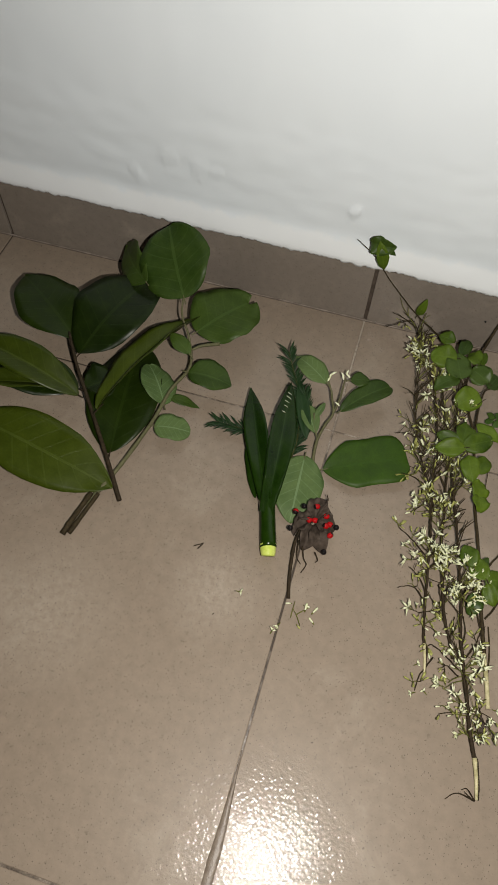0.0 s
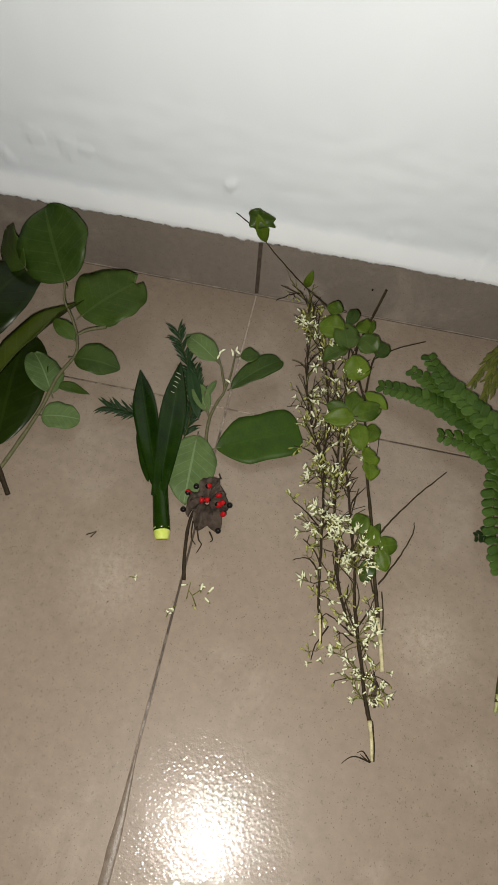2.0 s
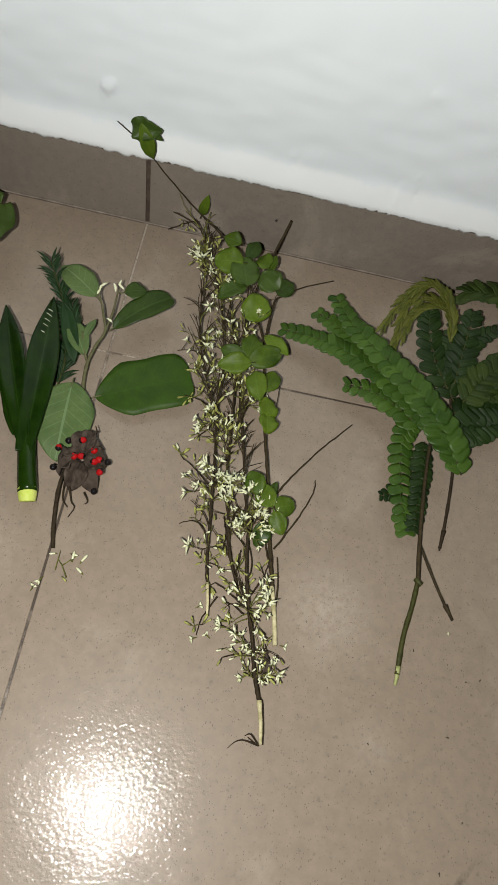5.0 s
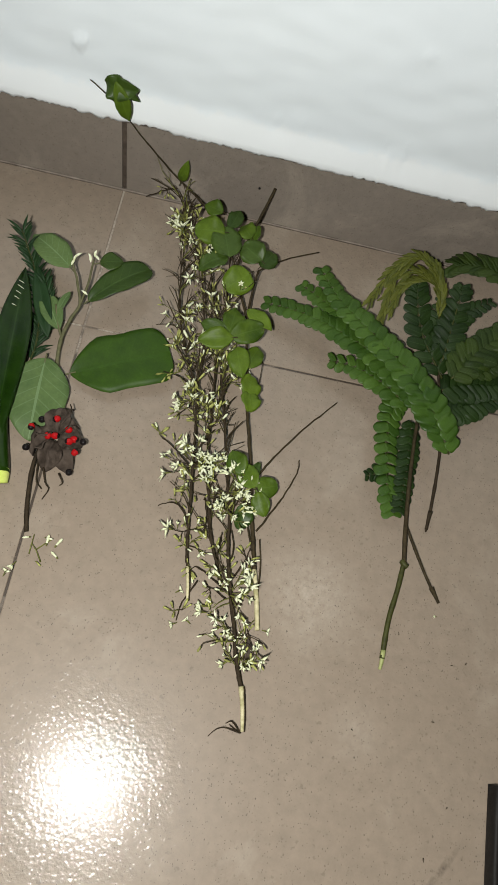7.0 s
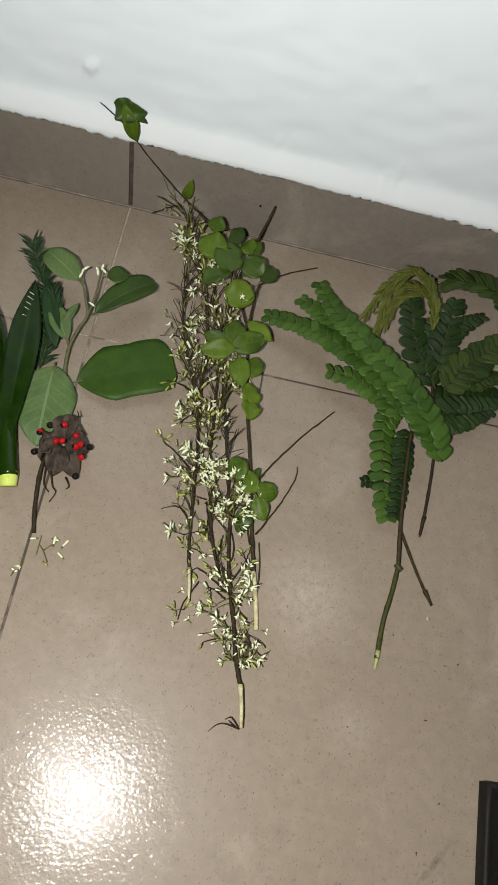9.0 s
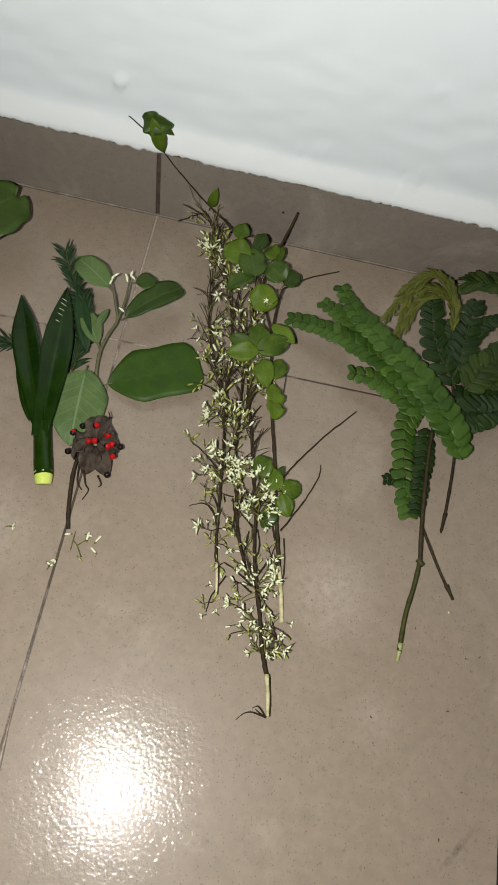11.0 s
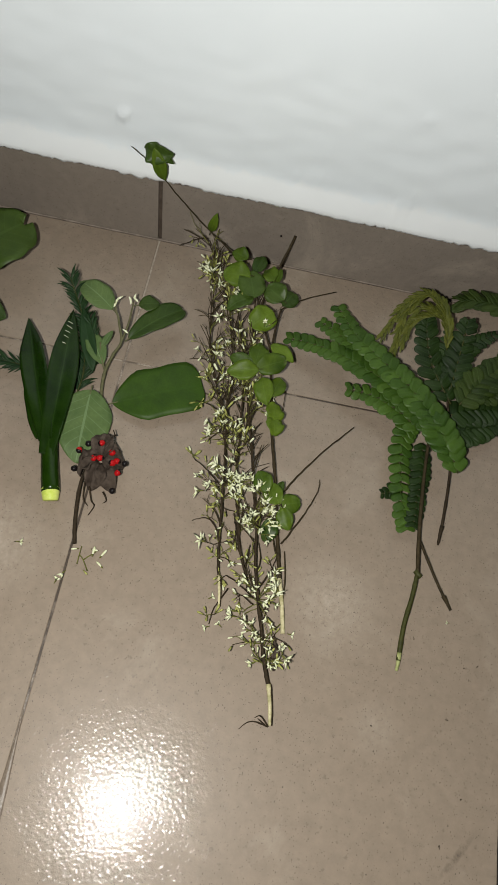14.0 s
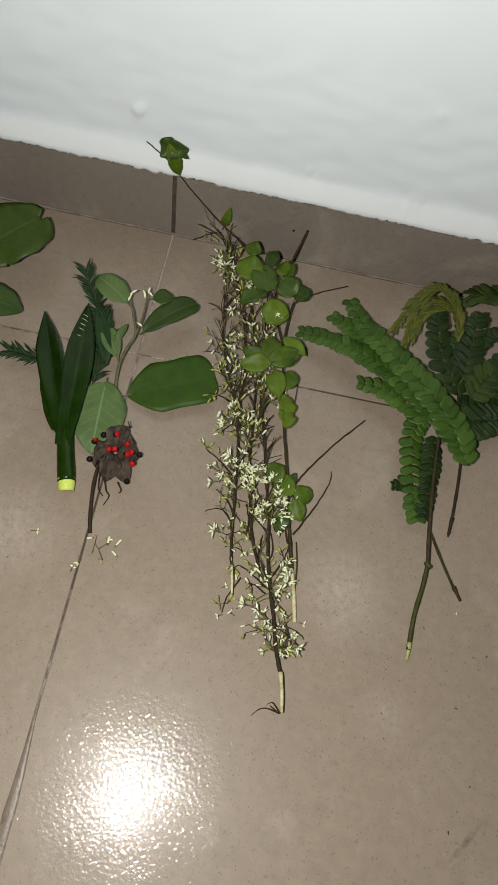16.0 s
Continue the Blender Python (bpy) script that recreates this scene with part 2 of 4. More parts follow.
CUT = rough_material("fresh_cut_stem", (0.16, 0.19, 0.05), (0.46, 0.47, 0.22), 150, 0.5, 0.3, 0.0006)
BULB = rough_material("pale_bulb", (0.42, 0.55, 0.05), (0.66, 0.70, 0.22), 80, 0.4, 0.2, 0.0005)
PETAL = rough_material("petal", (0.52, 0.55, 0.27), (0.86, 0.88, 0.70), 300, 0.5, 0.2, 0.0003)
BUD = rough_material("bud", (0.12, 0.125, 0.022), (0.50, 0.51, 0.17), 260, 0.5, 0.2, 0.0003)
CALYX = rough_material("calyx", (0.050, 0.052, 0.010), (0.17, 0.175, 0.040), 260, 0.6, 0.2, 0.0003)
POD = rough_material("dry_pod", (0.020, 0.014, 0.010), (0.092, 0.070, 0.054), 110, 0.75, 0.6, 0.0015)
RED = rough_material("red_seed", (0.30, 0.005, 0.007), (0.42, 0.010, 0.011), 120, 0.2, 0.05, 0.0002)
BLACK = rough_material("black_seed", (0.006, 0.005, 0.005), (0.015, 0.012, 0.012), 120, 0.25, 0.05, 0.0002)
RUBBER = rough_material("black_rubber", (0.006, 0.005, 0.0045), (0.015, 0.013, 0.011), 300, 0.6, 0.4, 0.0008)


# ---- mesh helpers ----
def mesh_of(name, bm, mats, smooth=True):
    me = bpy.data.meshes.new(name)
    bmesh.ops.recalc_face_normals(bm, faces=bm.faces)
    bm.to_mesh(me)
    bm.free()
    for m in (mats if isinstance(mats, (list, tuple)) else [mats]):
        me.materials.append(m)
    if smooth:
        for p in me.polygons:
            p.use_smooth = True
    return me


def part(name, bm, mats, parent=None, label="", smooth=True, m=None):
    ob = new(name, mesh_of(name, bm, mats, smooth) if isinstance(bm, bmesh.types.BMesh) else bm)
    if parent is not None:
        ob.parent = parent
        ob.matrix_parent_inverse = parent.matrix_world.inverted()
    if m is not None:
        ob.matrix_basis = m
    if label:
        tagged(ob, label)
    return ob


def thing(name, label, category, group="", at=None):
    ob = new(name)
    ob.empty_display_size = 0.02
    return tagged(ob, label, category, group)


def box(bm, lo, hi, bevel=0.0, seg=1):
    r = bmesh.ops.create_cube(bm, size=1.0)
    s = [h - l for l, h in zip(lo, hi)]
    c = [(h + l) / 2 for l, h in zip(lo, hi)]
    bmesh.ops.transform(bm, matrix=Matrix.Translation(c) @ Matrix.Diagonal((*s, 1)), verts=r["verts"])
    if bevel:
        edges = list({e for v in r["verts"] for e in v.link_edges})
        bmesh.ops.bevel(bm, geom=edges, offset=bevel, segments=seg, affect="EDGES", profile=0.5)
    return bm


def curve_points(pts, steps=5):
    """A smooth line through the points (Catmull-Rom)."""
    p = [Vector(q) for q in pts]
    if len(p) < 2:
        return p
    p = [p[0] * 2 - p[1]] + p + [p[-1] * 2 - p[-2]]
    out = []
    for i in range(1, len(p) - 2):
        a, b, c, d = p[i - 1:i + 3]
        for k in range(steps):
            t = k / steps
            out.append(0.5 * (2 * b + (c - a) * t + (2 * a - 5 * b + 4 * c - d) * t * t + (3 * b - a - 3 * c + d) * t ** 3))
    out.append(p[-2])
    return out


def tube(bm, pts, r0, r1, sides=7, steps=5, knots=0.0, wobble=0.0, mat=0, rng=random):
    """A tapered, slightly knotty stem along the points, closed at both ends."""
    line = curve_points(pts, steps)
    n = len(line)
    rings = []
    up = Vector((0.3, 0.2, 1)).normalized()
    for i, p in enumerate(line):
        d = (line[min(i + 1, n - 1)] - line[max(i - 1, 0)])
        d = d.normalized() if d.length > 1e-9 else Vector((0, 1, 0))
        x = d.cross(up)
        x = x.normalized() if x.length > 1e-4 else Vector((1, 0, 0))
        y = x.cross(d)
        r = r0 + (r1 - r0) * i / max(1, n - 1)
        if knots:
            r *= 1 + knots * (rng.random() - 0.35) + (knots * 1.2 if i % 6 == 3 else 0)
        off = Vector((rng.uniform(-1, 1), rng.uniform(-1, 1), rng.uniform(-1, 1))) * wobble
        rings.append([bm.verts.new(p + off + (x * math.cos(a) + y * math.sin(a)) * r)
                      for a in (2 * math.pi * k / sides for k in range(sides))])
    for a, b in zip(rings, rings[1:]):
        for k in range(sides):
            f = bm.faces.new((a[k], a[(k + 1) % sides], b[(k + 1) % sides], b[k]))
            f.material_index = mat
    for ring in (rings[0][::-1], rings[-1]):
        bm.faces.new(ring).material_index = mat
    return line


def outline(kind, v):
    """Half width of a blade of width 1 at v from base to tip."""
    if kind == "round":
        return 0.5 * math.sqrt(max(0.0, 1 - (2 * v - 1) ** 2)) * (1.08 - 0.16 * v)
    if kind == "ellipse":
        return 0.5 * math.sin(math.pi * v ** 0.9) ** 0.72
    if kind == "lance":
        return 0.5 * math.sin(math.pi * v ** 0.8) ** 0.95
    if kind == "blunt":
        return 0.5 * min(1, math.sin(math.pi * min(0.5, v * 0.9)) ** 0.6) * (1 if v < 0.8 else math.sqrt(max(0.0, 1 - ((v - 0.8) / 0.2) ** 2)) * 0.92 + 0.08)
    if kind == "oblong":
        return 0.5 * min(1, v / 0.06) ** 0.5 * (1 if v < 0.68 else math.sqrt(max(0.0, 1 - ((v - 0.68) / 0.32) ** 2)) * 0.9 + 0.1)
    if kind == "paddle":
        return 0.5 * (min(1, v / 0.30) ** 0.7) * (1 if v < 0.84 else math.sqrt(max(0.0, 1 - ((v - 0.84) / 0.16) ** 2)) * 0.8 + 0.2)
    if kind == "strap":
        return 0.5 * (0.5 + 0.5 * math.sin(math.pi / 2 * min(1, v / 0.62))) * (1 if v < 0.6 else max(0, 1 - ((v - 0.6) / 0.4) ** 1.6))
    return 0.5


def leaf_bm(length, width, kind="ellipse", fold=0.12, curl=0.1, wave=0.04, notch=0.0, thick=0.00035, rows=18, cols=8, seed=0, stalk=0.0, twist=0.0, stalk_r=0.0009):
    """A blade from the origin towards +Y: folded at its midrib, arched, wavy at the rim, with a thickness and a stalk."""
    bm = bmesh.new()
    uvl = bm.loops.layers.uv.new("uv")
    rng = random.Random(seed)
    ph = [rng.uniform(0, 6.3) for _ in range(4)]
    grid = {}
    for side in (0, 1):
        for i in range(rows + 1):
            v = i / rows
            vv = 0.004 + 0.992 * (0.5 - 0.5 * math.cos(math.pi * v))
            half = max(0.012, outline(kind, vv)) * width
            half *= 1 + 0.02 * math.sin(vv * 9 + ph[0]) + 0.012 * math.sin(vv * 21 + ph[1])
            for j in range(cols + 1):
                u = 2 * j / cols - 1
                x = u * half
                y = vv * length
                if notch and vv > 0.9:
                    y -= notch * length * (1 - abs(u)) * (vv - 0.9) * 10
                z = fold * abs(x) * (1 - 0.35 * abs(u)) - curl * length * (2 * vv - 0.75) ** 2 + curl * length * 0.5625
                z += wave * width * abs(u) ** 1.5 * (math.sin(vv * 9 + ph[2] + (0 if u > 0 else 1.7)) + 0.5 * math.sin(vv * 19 + ph[3]))
                a = twist * vv
                x, z = x * math.cos(a) - (z) * math.sin(a), x * math.sin(a) + z * math.cos(a)
                grid[side, i, j] = (bm.verts.new((x, y, z - side * thick)), (u * 0.5 + 0.5, vv))

    def face(keys):
        f = bm.faces.new([grid[k][0] for k in keys])
        for loop, k in zip(f.loops, keys):
            loop[uvl].uv = grid[k][1]

    for i in range(rows):
        for j in range(cols):
            face([(0, i, j), (0, i, j + 1), (0, i + 1, j + 1), (0, i + 1, j)])
            face([(1, i, j), (1, i + 1, j), (1, i + 1, j + 1), (1, i, j + 1)])
        face([(0, i, 0), (0, i + 1, 0), (1, i + 1, 0), (1, i, 0)])
        face([(0, i, cols), (1, i, cols), (1, i + 1, cols), (0, i + 1, cols)])
    for j in range(cols):
        face([(0, 0, j), (1, 0, j), (1, 0, j + 1), (0, 0, j + 1)])
        face([(0, rows, j), (0, rows, j + 1), (1, rows, j + 1), (1, rows, j)])
    if stalk:
        tube(bm, [(0, -stalk, -stalk * 0.1), (0, -stalk * 0.4, 0), (0, length * 0.06, 0)], stalk_r, stalk_r * 0.8, 5, 3, mat=1)
    return bm


def aim(base, tip, up=(0, 0, 1), roll=0.0):
    """The pose whose +Y runs from base to tip, with +Z as near to up as it can be."""
    b, t = Vector(base), Vector(tip)
    y = (t - b).normalized()
    x = y.cross(Vector(up))
    x = x.normalized() if x.length > 1e-4 else Vector((1, 0, 0))
    z = x.cross(y)
    m = Matrix((x, y, z)).transposed().to_4x4()
    m.translation = b
    return m @ pose(0, 0, 0, 0, roll, 0)


leaf_count = 0


def leaf(parent, base, tip, width, mat, kind="ellipse", up=(0, 0, 1), roll=0.0, name="leaf", label="", stem=GREEN_STEM, **more):
    global leaf_count
    leaf_count += 1
    length = (Vector(tip) - Vector(base)).length
    bm = leaf_bm(length, width, kind, seed=leaf_count, **more)
    return part(name, bm, [mat, stem], parent, label, m=aim(base, tip, up, roll))


# ---- the room ----
JOINT, FIRST = 0.5, -0.1775
W, E, S, TOP = -2.0, 2.0, -3.1775, 2.6
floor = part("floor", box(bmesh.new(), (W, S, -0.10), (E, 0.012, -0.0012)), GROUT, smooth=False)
tagged(floor, "taupe glazed ceramic floor tiles with dark grout", "floor", kind="structure")


def tile_mesh(w, d):
    bm = box(bmesh.new(), (0.0010, 0.0010, -0.009), (w - 0.0010, d - 0.0010, 0), 0.0008, 2)
    return mesh_of("tile", bm, TILE, False)


full, cut = tile_mesh(JOINT, JOINT), tile_mesh(JOINT, -FIRST)
for i in range(8):
    x = W + i * JOINT
    part("tile", cut, None, floor, m=pose(x, FIRST, 0))
    for j in range(6):
        part("tile", full, None, floor, m=pose(x, FIRST - (j + 1) * JOINT, random.Random(i * 7 + j).uniform(-0.0003, 0)))



def grout_smear():
    """Grout that was wiped over the tile edges: a flat matte band that widens along the joint."""
    bm = bmesh.new()
    rows = []
    for i in range(90):
        y = -0.535 - 0.006 * i
        half = 0.0004 + 0.0042 * min(1, i / 13) ** 1.2 * (1 + 0.16 * noise.noise((y * 60, 0, 0)))
        shift = 0.0018 * min(1, i / 10) + 0.0007 * noise.noise((y * 45, 4, 0))
        rows.append([bm.verts.new((shift + half * u, y, 0.0007 * (1 - u ** 4) - 0.0002)) for u in (-1, -0.9, -0.6, 0, 0.6, 0.9, 1)])
    for a, b in zip(rows, rows[1:]):
        for k in range(6):
            bm.faces.new((a[k], a[k + 1], b[k + 1], b[k]))
    return bm


part("grout_smear", grout_smear(), SMEAR, floor, "dull grout wiped over the joint")

SKIRT_H = 0.0926
baseboard = part("baseboard", box(bmesh.new(), (W, 0.004, -0.001), (E, 0.012, SKIRT_H - 0.002)), JOINT_DIRT, smooth=False)
tagged(baseboard, "taupe ceramic skirting tiles with ragged paint along the top", "skirting", kind="structure")
fillet = bmesh.new()
tube(fillet, [(W + 0.02 * i, 0.0004 + 0.0005 * noise.noise((i * 0.9, 0, 0)), 0.0002 + 0.0004 * noise.noise((i * 0.7, 5, 0))) for i in range(int((E - W) / 0.02) + 1)], 0.0014, 0.0014, 6, 1)
part("grout_line", fillet, FILLET, baseboard, "pale grout line at the foot of the skirting")
bm = box(bmesh.new(), (0.0021, 0, 0.0015), (JOINT - 0.0021, 0.006, SKIRT_H), 0.001, 2)
skirting = mesh_of("tile", bm, SKIRT, False)
for i in range(8):
    part("tile", skirting, None, baseboard, m=pose(W + i * JOINT, 0, 0))


# blobs and runs in the paint: along the wall, above the skirting, radius, height
LUMPS = [(-0.040, 0.068, 0.007, 0.0040), (0.162, 0.040, 0.011, 0.0009), (0.142, 0.039, 0.005, 0.0011), (-0.219, 0.080, 0.012, 0.0020), (-0.257, 0.087, 0.012, 0.0018), (-0.200, 0.079, 0.007, 0.0020), (-0.301, 0.061, 0.007, 0.0020), (0.259, 0.031, 0.010, 0.0018), (0.251, 0.134, 0.005, 0.0010), (-0.294, 0.050, 0.008, 0.0015)]


def north_wall():
    """Painted plaster: a ragged lower rim, a rounded swell above the skirting, then the flat wall."""
    bm = bmesh.new()
    xs = [W + 0.01 * i for i in range(130)] + [-0.7 + 0.001 * i for i in range(1700)] + [1.0 + 0.01 * i for i in range(101)]
    prof = [(0.012, 0.0), (0.0, 0.0), (-0.0035, 0.0012), (-0.0052, 0.005), (-0.0042, 0.010), (-0.001, 0.020), (0.0018, 0.028), (0.0026, 0.0305), (0.0032, 0.034)]
    prof += [(0.0036, 0.038 + 0.004 * k) for k in range(30)] + [(0.0036, 0.16 + 0.03 * k) for k in range(9)] + [(0.0036, 0.55), (0.0036, 0.9), (0.0036, TOP - SKIRT_H)]
    rows = []
    for x in xs:
        rag = 0.0025 * noise.noise((x * 22, 0, 0)) + 0.0030 * noise.noise((x * 110, 3, 0)) + 0.0015 * noise.noise((x * 380, 7, 0)) + 0.005 * max(0, noise.noise((x * 170, 11, 0)) - 0.25)
        row = []
        for k, (y, h) in enumerate(prof):
            dz = rag if k in (1, 2) else rag * 0.6 if k == 3 else 0
            dy = 0.0008 * noise.noise((x * 9, h * 22, 5)) + 0.0007 * noise.noise((x * 30, h * 60, 9)) if k > 2 else 0
            for lx, lh, lr, ld in LUMPS:
                q = (((x - lx) / lr) ** 2 + ((h - lh) / lr) ** 2) * (1 + 0.9 * noise.noise((x * 130, h * 130, lx * 9)))
                dy -= 0.55 * ld * math.exp(-q * q) if q < 4 else 0
            row.append(bm.verts.new((x, y + dy, SKIRT_H - 0.001 + h + dz)))
        rows.append(row)
    for a, b in zip(rows, rows[1:]):
        for k in range(len(prof) - 1):
            bm.faces.new((a[k], b[k], b[k + 1], a[k + 1]))
    box(bm, (W, 0.012, -0.1), (E, 0.15, TOP))
    return bm


wall = part("wall_north", north_wall(), WALL)
tagged(wall, "white painted plaster wall with lumps and brush marks", "wall", kind="structure")
for name, lo, hi in (("wall_south", (W, S - 0.12, -0.1), (E, S, TOP)), ("wall_west", (W - 0.12, S - 0.12, -0.1), (W, 0.15, TOP)),
                     ("wall_east", (E, S - 0.12, -0.1), (E + 0.12, 0.15, TOP))):
    tagged(part(name, box(bmesh.new(), lo, hi), WALL, smooth=False), "plain white painted wall", "wall", kind="structure")
tagged(part("ceiling", box(bmesh.new(), (W - 0.12, S - 0.12, TOP), (E + 0.12, 0.15, TOP + 0.1)), CEILING, smooth=False), "plain white ceiling", "ceiling", kind="structure")


# ---- broad-leaved branches beside the wall ----
def dark_branch():
    b = thing("leafy_branch", "cut branch with large glossy dark green leaves lying on tiles", "branch")
    stem = bmesh.new()
    tube(stem, [(-0.200, -0.338, 0.004), (-0.234, -0.293, 0.014), (-0.273, -0.243, 0.025), (-0.304, -0.204, 0.035), (-0.328, -0.168, 0.045)], 0.0028, 0.0016, 8, 6, 0.12)
    part("stem", stem, BARK, b)
    for base, tip, w, mat, opts in (
            (*[(-0.387, -0.296, 0.020), (-0.212, -0.329, 0.014)], 0.078, OLIVE_LEAF, {"fold": 0.1, "curl": 0.05, "roll": 10}),
            (*[(-0.259, -0.252, 0.030), (-0.195, -0.090, 0.048)], 0.046, OLIVE_LEAF, {"fold": 0.9, "curl": 0.06, "roll": -30}),
            (*[(-0.233, -0.286, 0.005), (-0.259, -0.122, 0.009)], 0.086, DARK_LEAF, {"fold": 0.2, "curl": 0.06}),
            (*[(-0.308, -0.189, 0.036), (-0.260, -0.051, 0.060)], 0.092, DARK_LEAF, {"fold": 0.2, "curl": 0.1}),
            (*[(-0.322, -0.170, 0.038), (-0.421, -0.099, 0.050)], 0.075, DARK_LEAF, {"fold": 0.15, "curl": 0.08}),
            (*[(-0.287, -0.239, 0.030), (-0.433, -0.212, 0.060)], 0.045, OLIVE_LEAF, {"fold": 0.6, "curl": 0.08}),
            (*[(-0.295, -0.230, 0.026), (-0.409, -0.265, 0.045)], 0.04, OLIVE_LEAF, {"fold": 0.8, "curl": 0.05, "roll": 15}),
            (*[(-0.294, -0.227, 0.022), (-0.418, -0.232, 0.032)], 0.06, DARK_LEAF, {"fold": 0.4, "curl": 0.05}),
            (*[(-0.286, -0.225, 0.026), (-0.257, -0.197, 0.024)], 0.05, DARK_LEAF, {"fold": 0.3, "curl": 0.05})):
        leaf(b, base, tip, w, mat, stem=BARK, stalk=0.006, **opts)
    return b


dark_branch()


def rounded_branch():
    b = thing("leafy_branch", "cut branch with rounded grey-green leaves leaning on the skirting", "branch")
    stem = bmesh.new()
    tube(stem, [(-0.233, -0.353, 0.004), (-0.217, -0.309, 0.008), (-0.200, -0.239, 0.014), (-0.193, -0.196, 0.022), (-0.181, -0.164, 0.028), (-0.186, -0.140, 0.033)], 0.0026, 0.0015, 8, 6, 0.1)
    tube(stem, [(-0.186, -0.140, 0.033), (-0.176, -0.132, 0.035), (-0.156, -0.124, 0.037)], 0.0014, 0.0022, 7, 4, 0.1)
    tube(stem, [(-0.186, -0.140, 0.033), (-0.195, -0.126, 0.046), (-0.206, -0.113, 0.058), (-0.210, -0.096, 0.068)], 0.0014, 0.001, 7, 4, 0.1)
    part("stem", stem, GREY_STEM, b)
    foot = bmesh.new()
    tube(foot, [(-0.242, -0.392, 0.004), (-0.238, -0.372, 0.006), (-0.231, -0.340, 0.008)], 0.0030, 0.0026, 8, 5, 0.15)
    tube(foot, [(-0.236, -0.389, 0.003), (-0.231, -0.368, 0.005), (-0.224, -0.338, 0.007)], 0.0024, 0.0022, 8, 5, 0.15)
    part("woody_end", foot, TWIG, b, "brown woody stem end")
    for base, tip, w, mat, opts in (
            (*[(-0.188, -0.116, 0.038), (-0.136, -0.048, 0.044)], 0.086, MID_LEAF, {"kind": "round", "notch": 0.12, "curl": 0.05}),
            (*[(-0.209, -0.096, 0.068), (-0.254, -0.022, 0.106)], 0.088, MID_LEAF, {"kind": "round", "curl": 0.05, "up": (0.1, -1, 0.6)}),
            (*[(-0.260, -0.087, 0.070), (-0.323, -0.014, 0.050)], 0.05, MID_LEAF, {"kind": "ellipse", "curl": 0.08, "up": (0.1, -1, 0.6)}),
            (*[(-0.180, -0.170, 0.030), (-0.127, -0.168, 0.027)], 0.042, MID_LEAF, {"kind": "ellipse", "fold": 0.35, "curl": 0.1}),
            (*[(-0.195, -0.244, 0.016), (-0.155, -0.234, 0.010)], 0.035, GREY_LEAF, {"kind": "round", "curl": 0.08}),
            (*[(-0.195, -0.213, 0.016), (-0.229, -0.166, 0.024)], 0.042, GREY_LEAF, {"kind": "round", "curl": 0.08, "roll": 25}),
            (*[(-0.195, -0.200, 0.014), (-0.157, -0.196, 0.004)], 0.014, MID_LEAF, {"kind": "lance", "curl": 0.08}),
            (*[(-0.183, -0.154, 0.042), (-0.213, -0.135, 0.050)], 0.02, MID_LEAF, {"kind": "ellipse", "curl": 0.1})):
        leaf(b, base, tip, w, mat, stem=GREY_STEM, stalk=0.007, stalk_r=0.0009, **opts)
    return b


rounded_branch()


# ---- the small sprigs in the middle ----
def strap_plant():
    b = thing("leafy_shoot", "glossy dark green strap-leaved shoot with pale yellow cut base", "plant cutting")
    stalk = bmesh.new()
    tube(stalk, [(-0.031, -0.345, 0.010), (-0.038, -0.323, 0.011), (-0.049, -0.287, 0.012), (-0.058, -0.257, 0.013)], 0.0088, 0.0080, 12, 5, 0.03)
    part("stalk", stalk, STRAP_LEAF, b)
    foot = bmesh.new()
    tube(foot, [(-0.029, -0.353, 0.009), (-0.030, -0.349, 0.010), (-0.032, -0.342, 0.010)], 0.0072, 0.0090, 12, 4)
    part("cut_base", foot, BULB, b, "pale yellow-green cut base")
    leaf(b, *[(-0.048, -0.297, 0.018), (-0.106, -0.163, 0.026)], 0.027, STRAP_LEAF, "strap", roll=-12, fold=0.5, curl=0.03, thick=0.0012)
    leaf(b, *[(-0.044, -0.312, 0.018), (-0.060, -0.146, 0.034)], 0.029, STRAP_LEAF, "strap", roll=14, fold=0.5, curl=0.03, thick=0.0012)
    leaf(b, *[(-0.086, -0.207, 0.014), (-0.062, -0.292, 0.008)], 0.020, STRAP_LEAF, "ellipse", roll=20, fold=0.5, curl=0.03, thick=0.0012)
    for p, q in zip([(-0.060, -0.168, 0.038), (-0.060, -0.173, 0.038), (-0.060, -0.179, 0.037), (-0.060, -0.185, 0.037), (-0.060, -0.193, 0.036)], [(-0.055, -0.170, 0.038), (-0.054, -0.176, 0.038), (-0.055, -0.181, 0.037), (-0.055, -0.187, 0.037), (-0.056, -0.194, 0.036)]):
        scar = bmesh.new()
        tube(scar, [p, Vector(p).lerp(Vector(q), 0.5) + Vector((0, 0, 0.0004)), q], 0.0003, 0.0002, 5, 2)
        part("scar", scar, PETAL, b, "pale scratch on the leaf")
    return b


strap_plant()


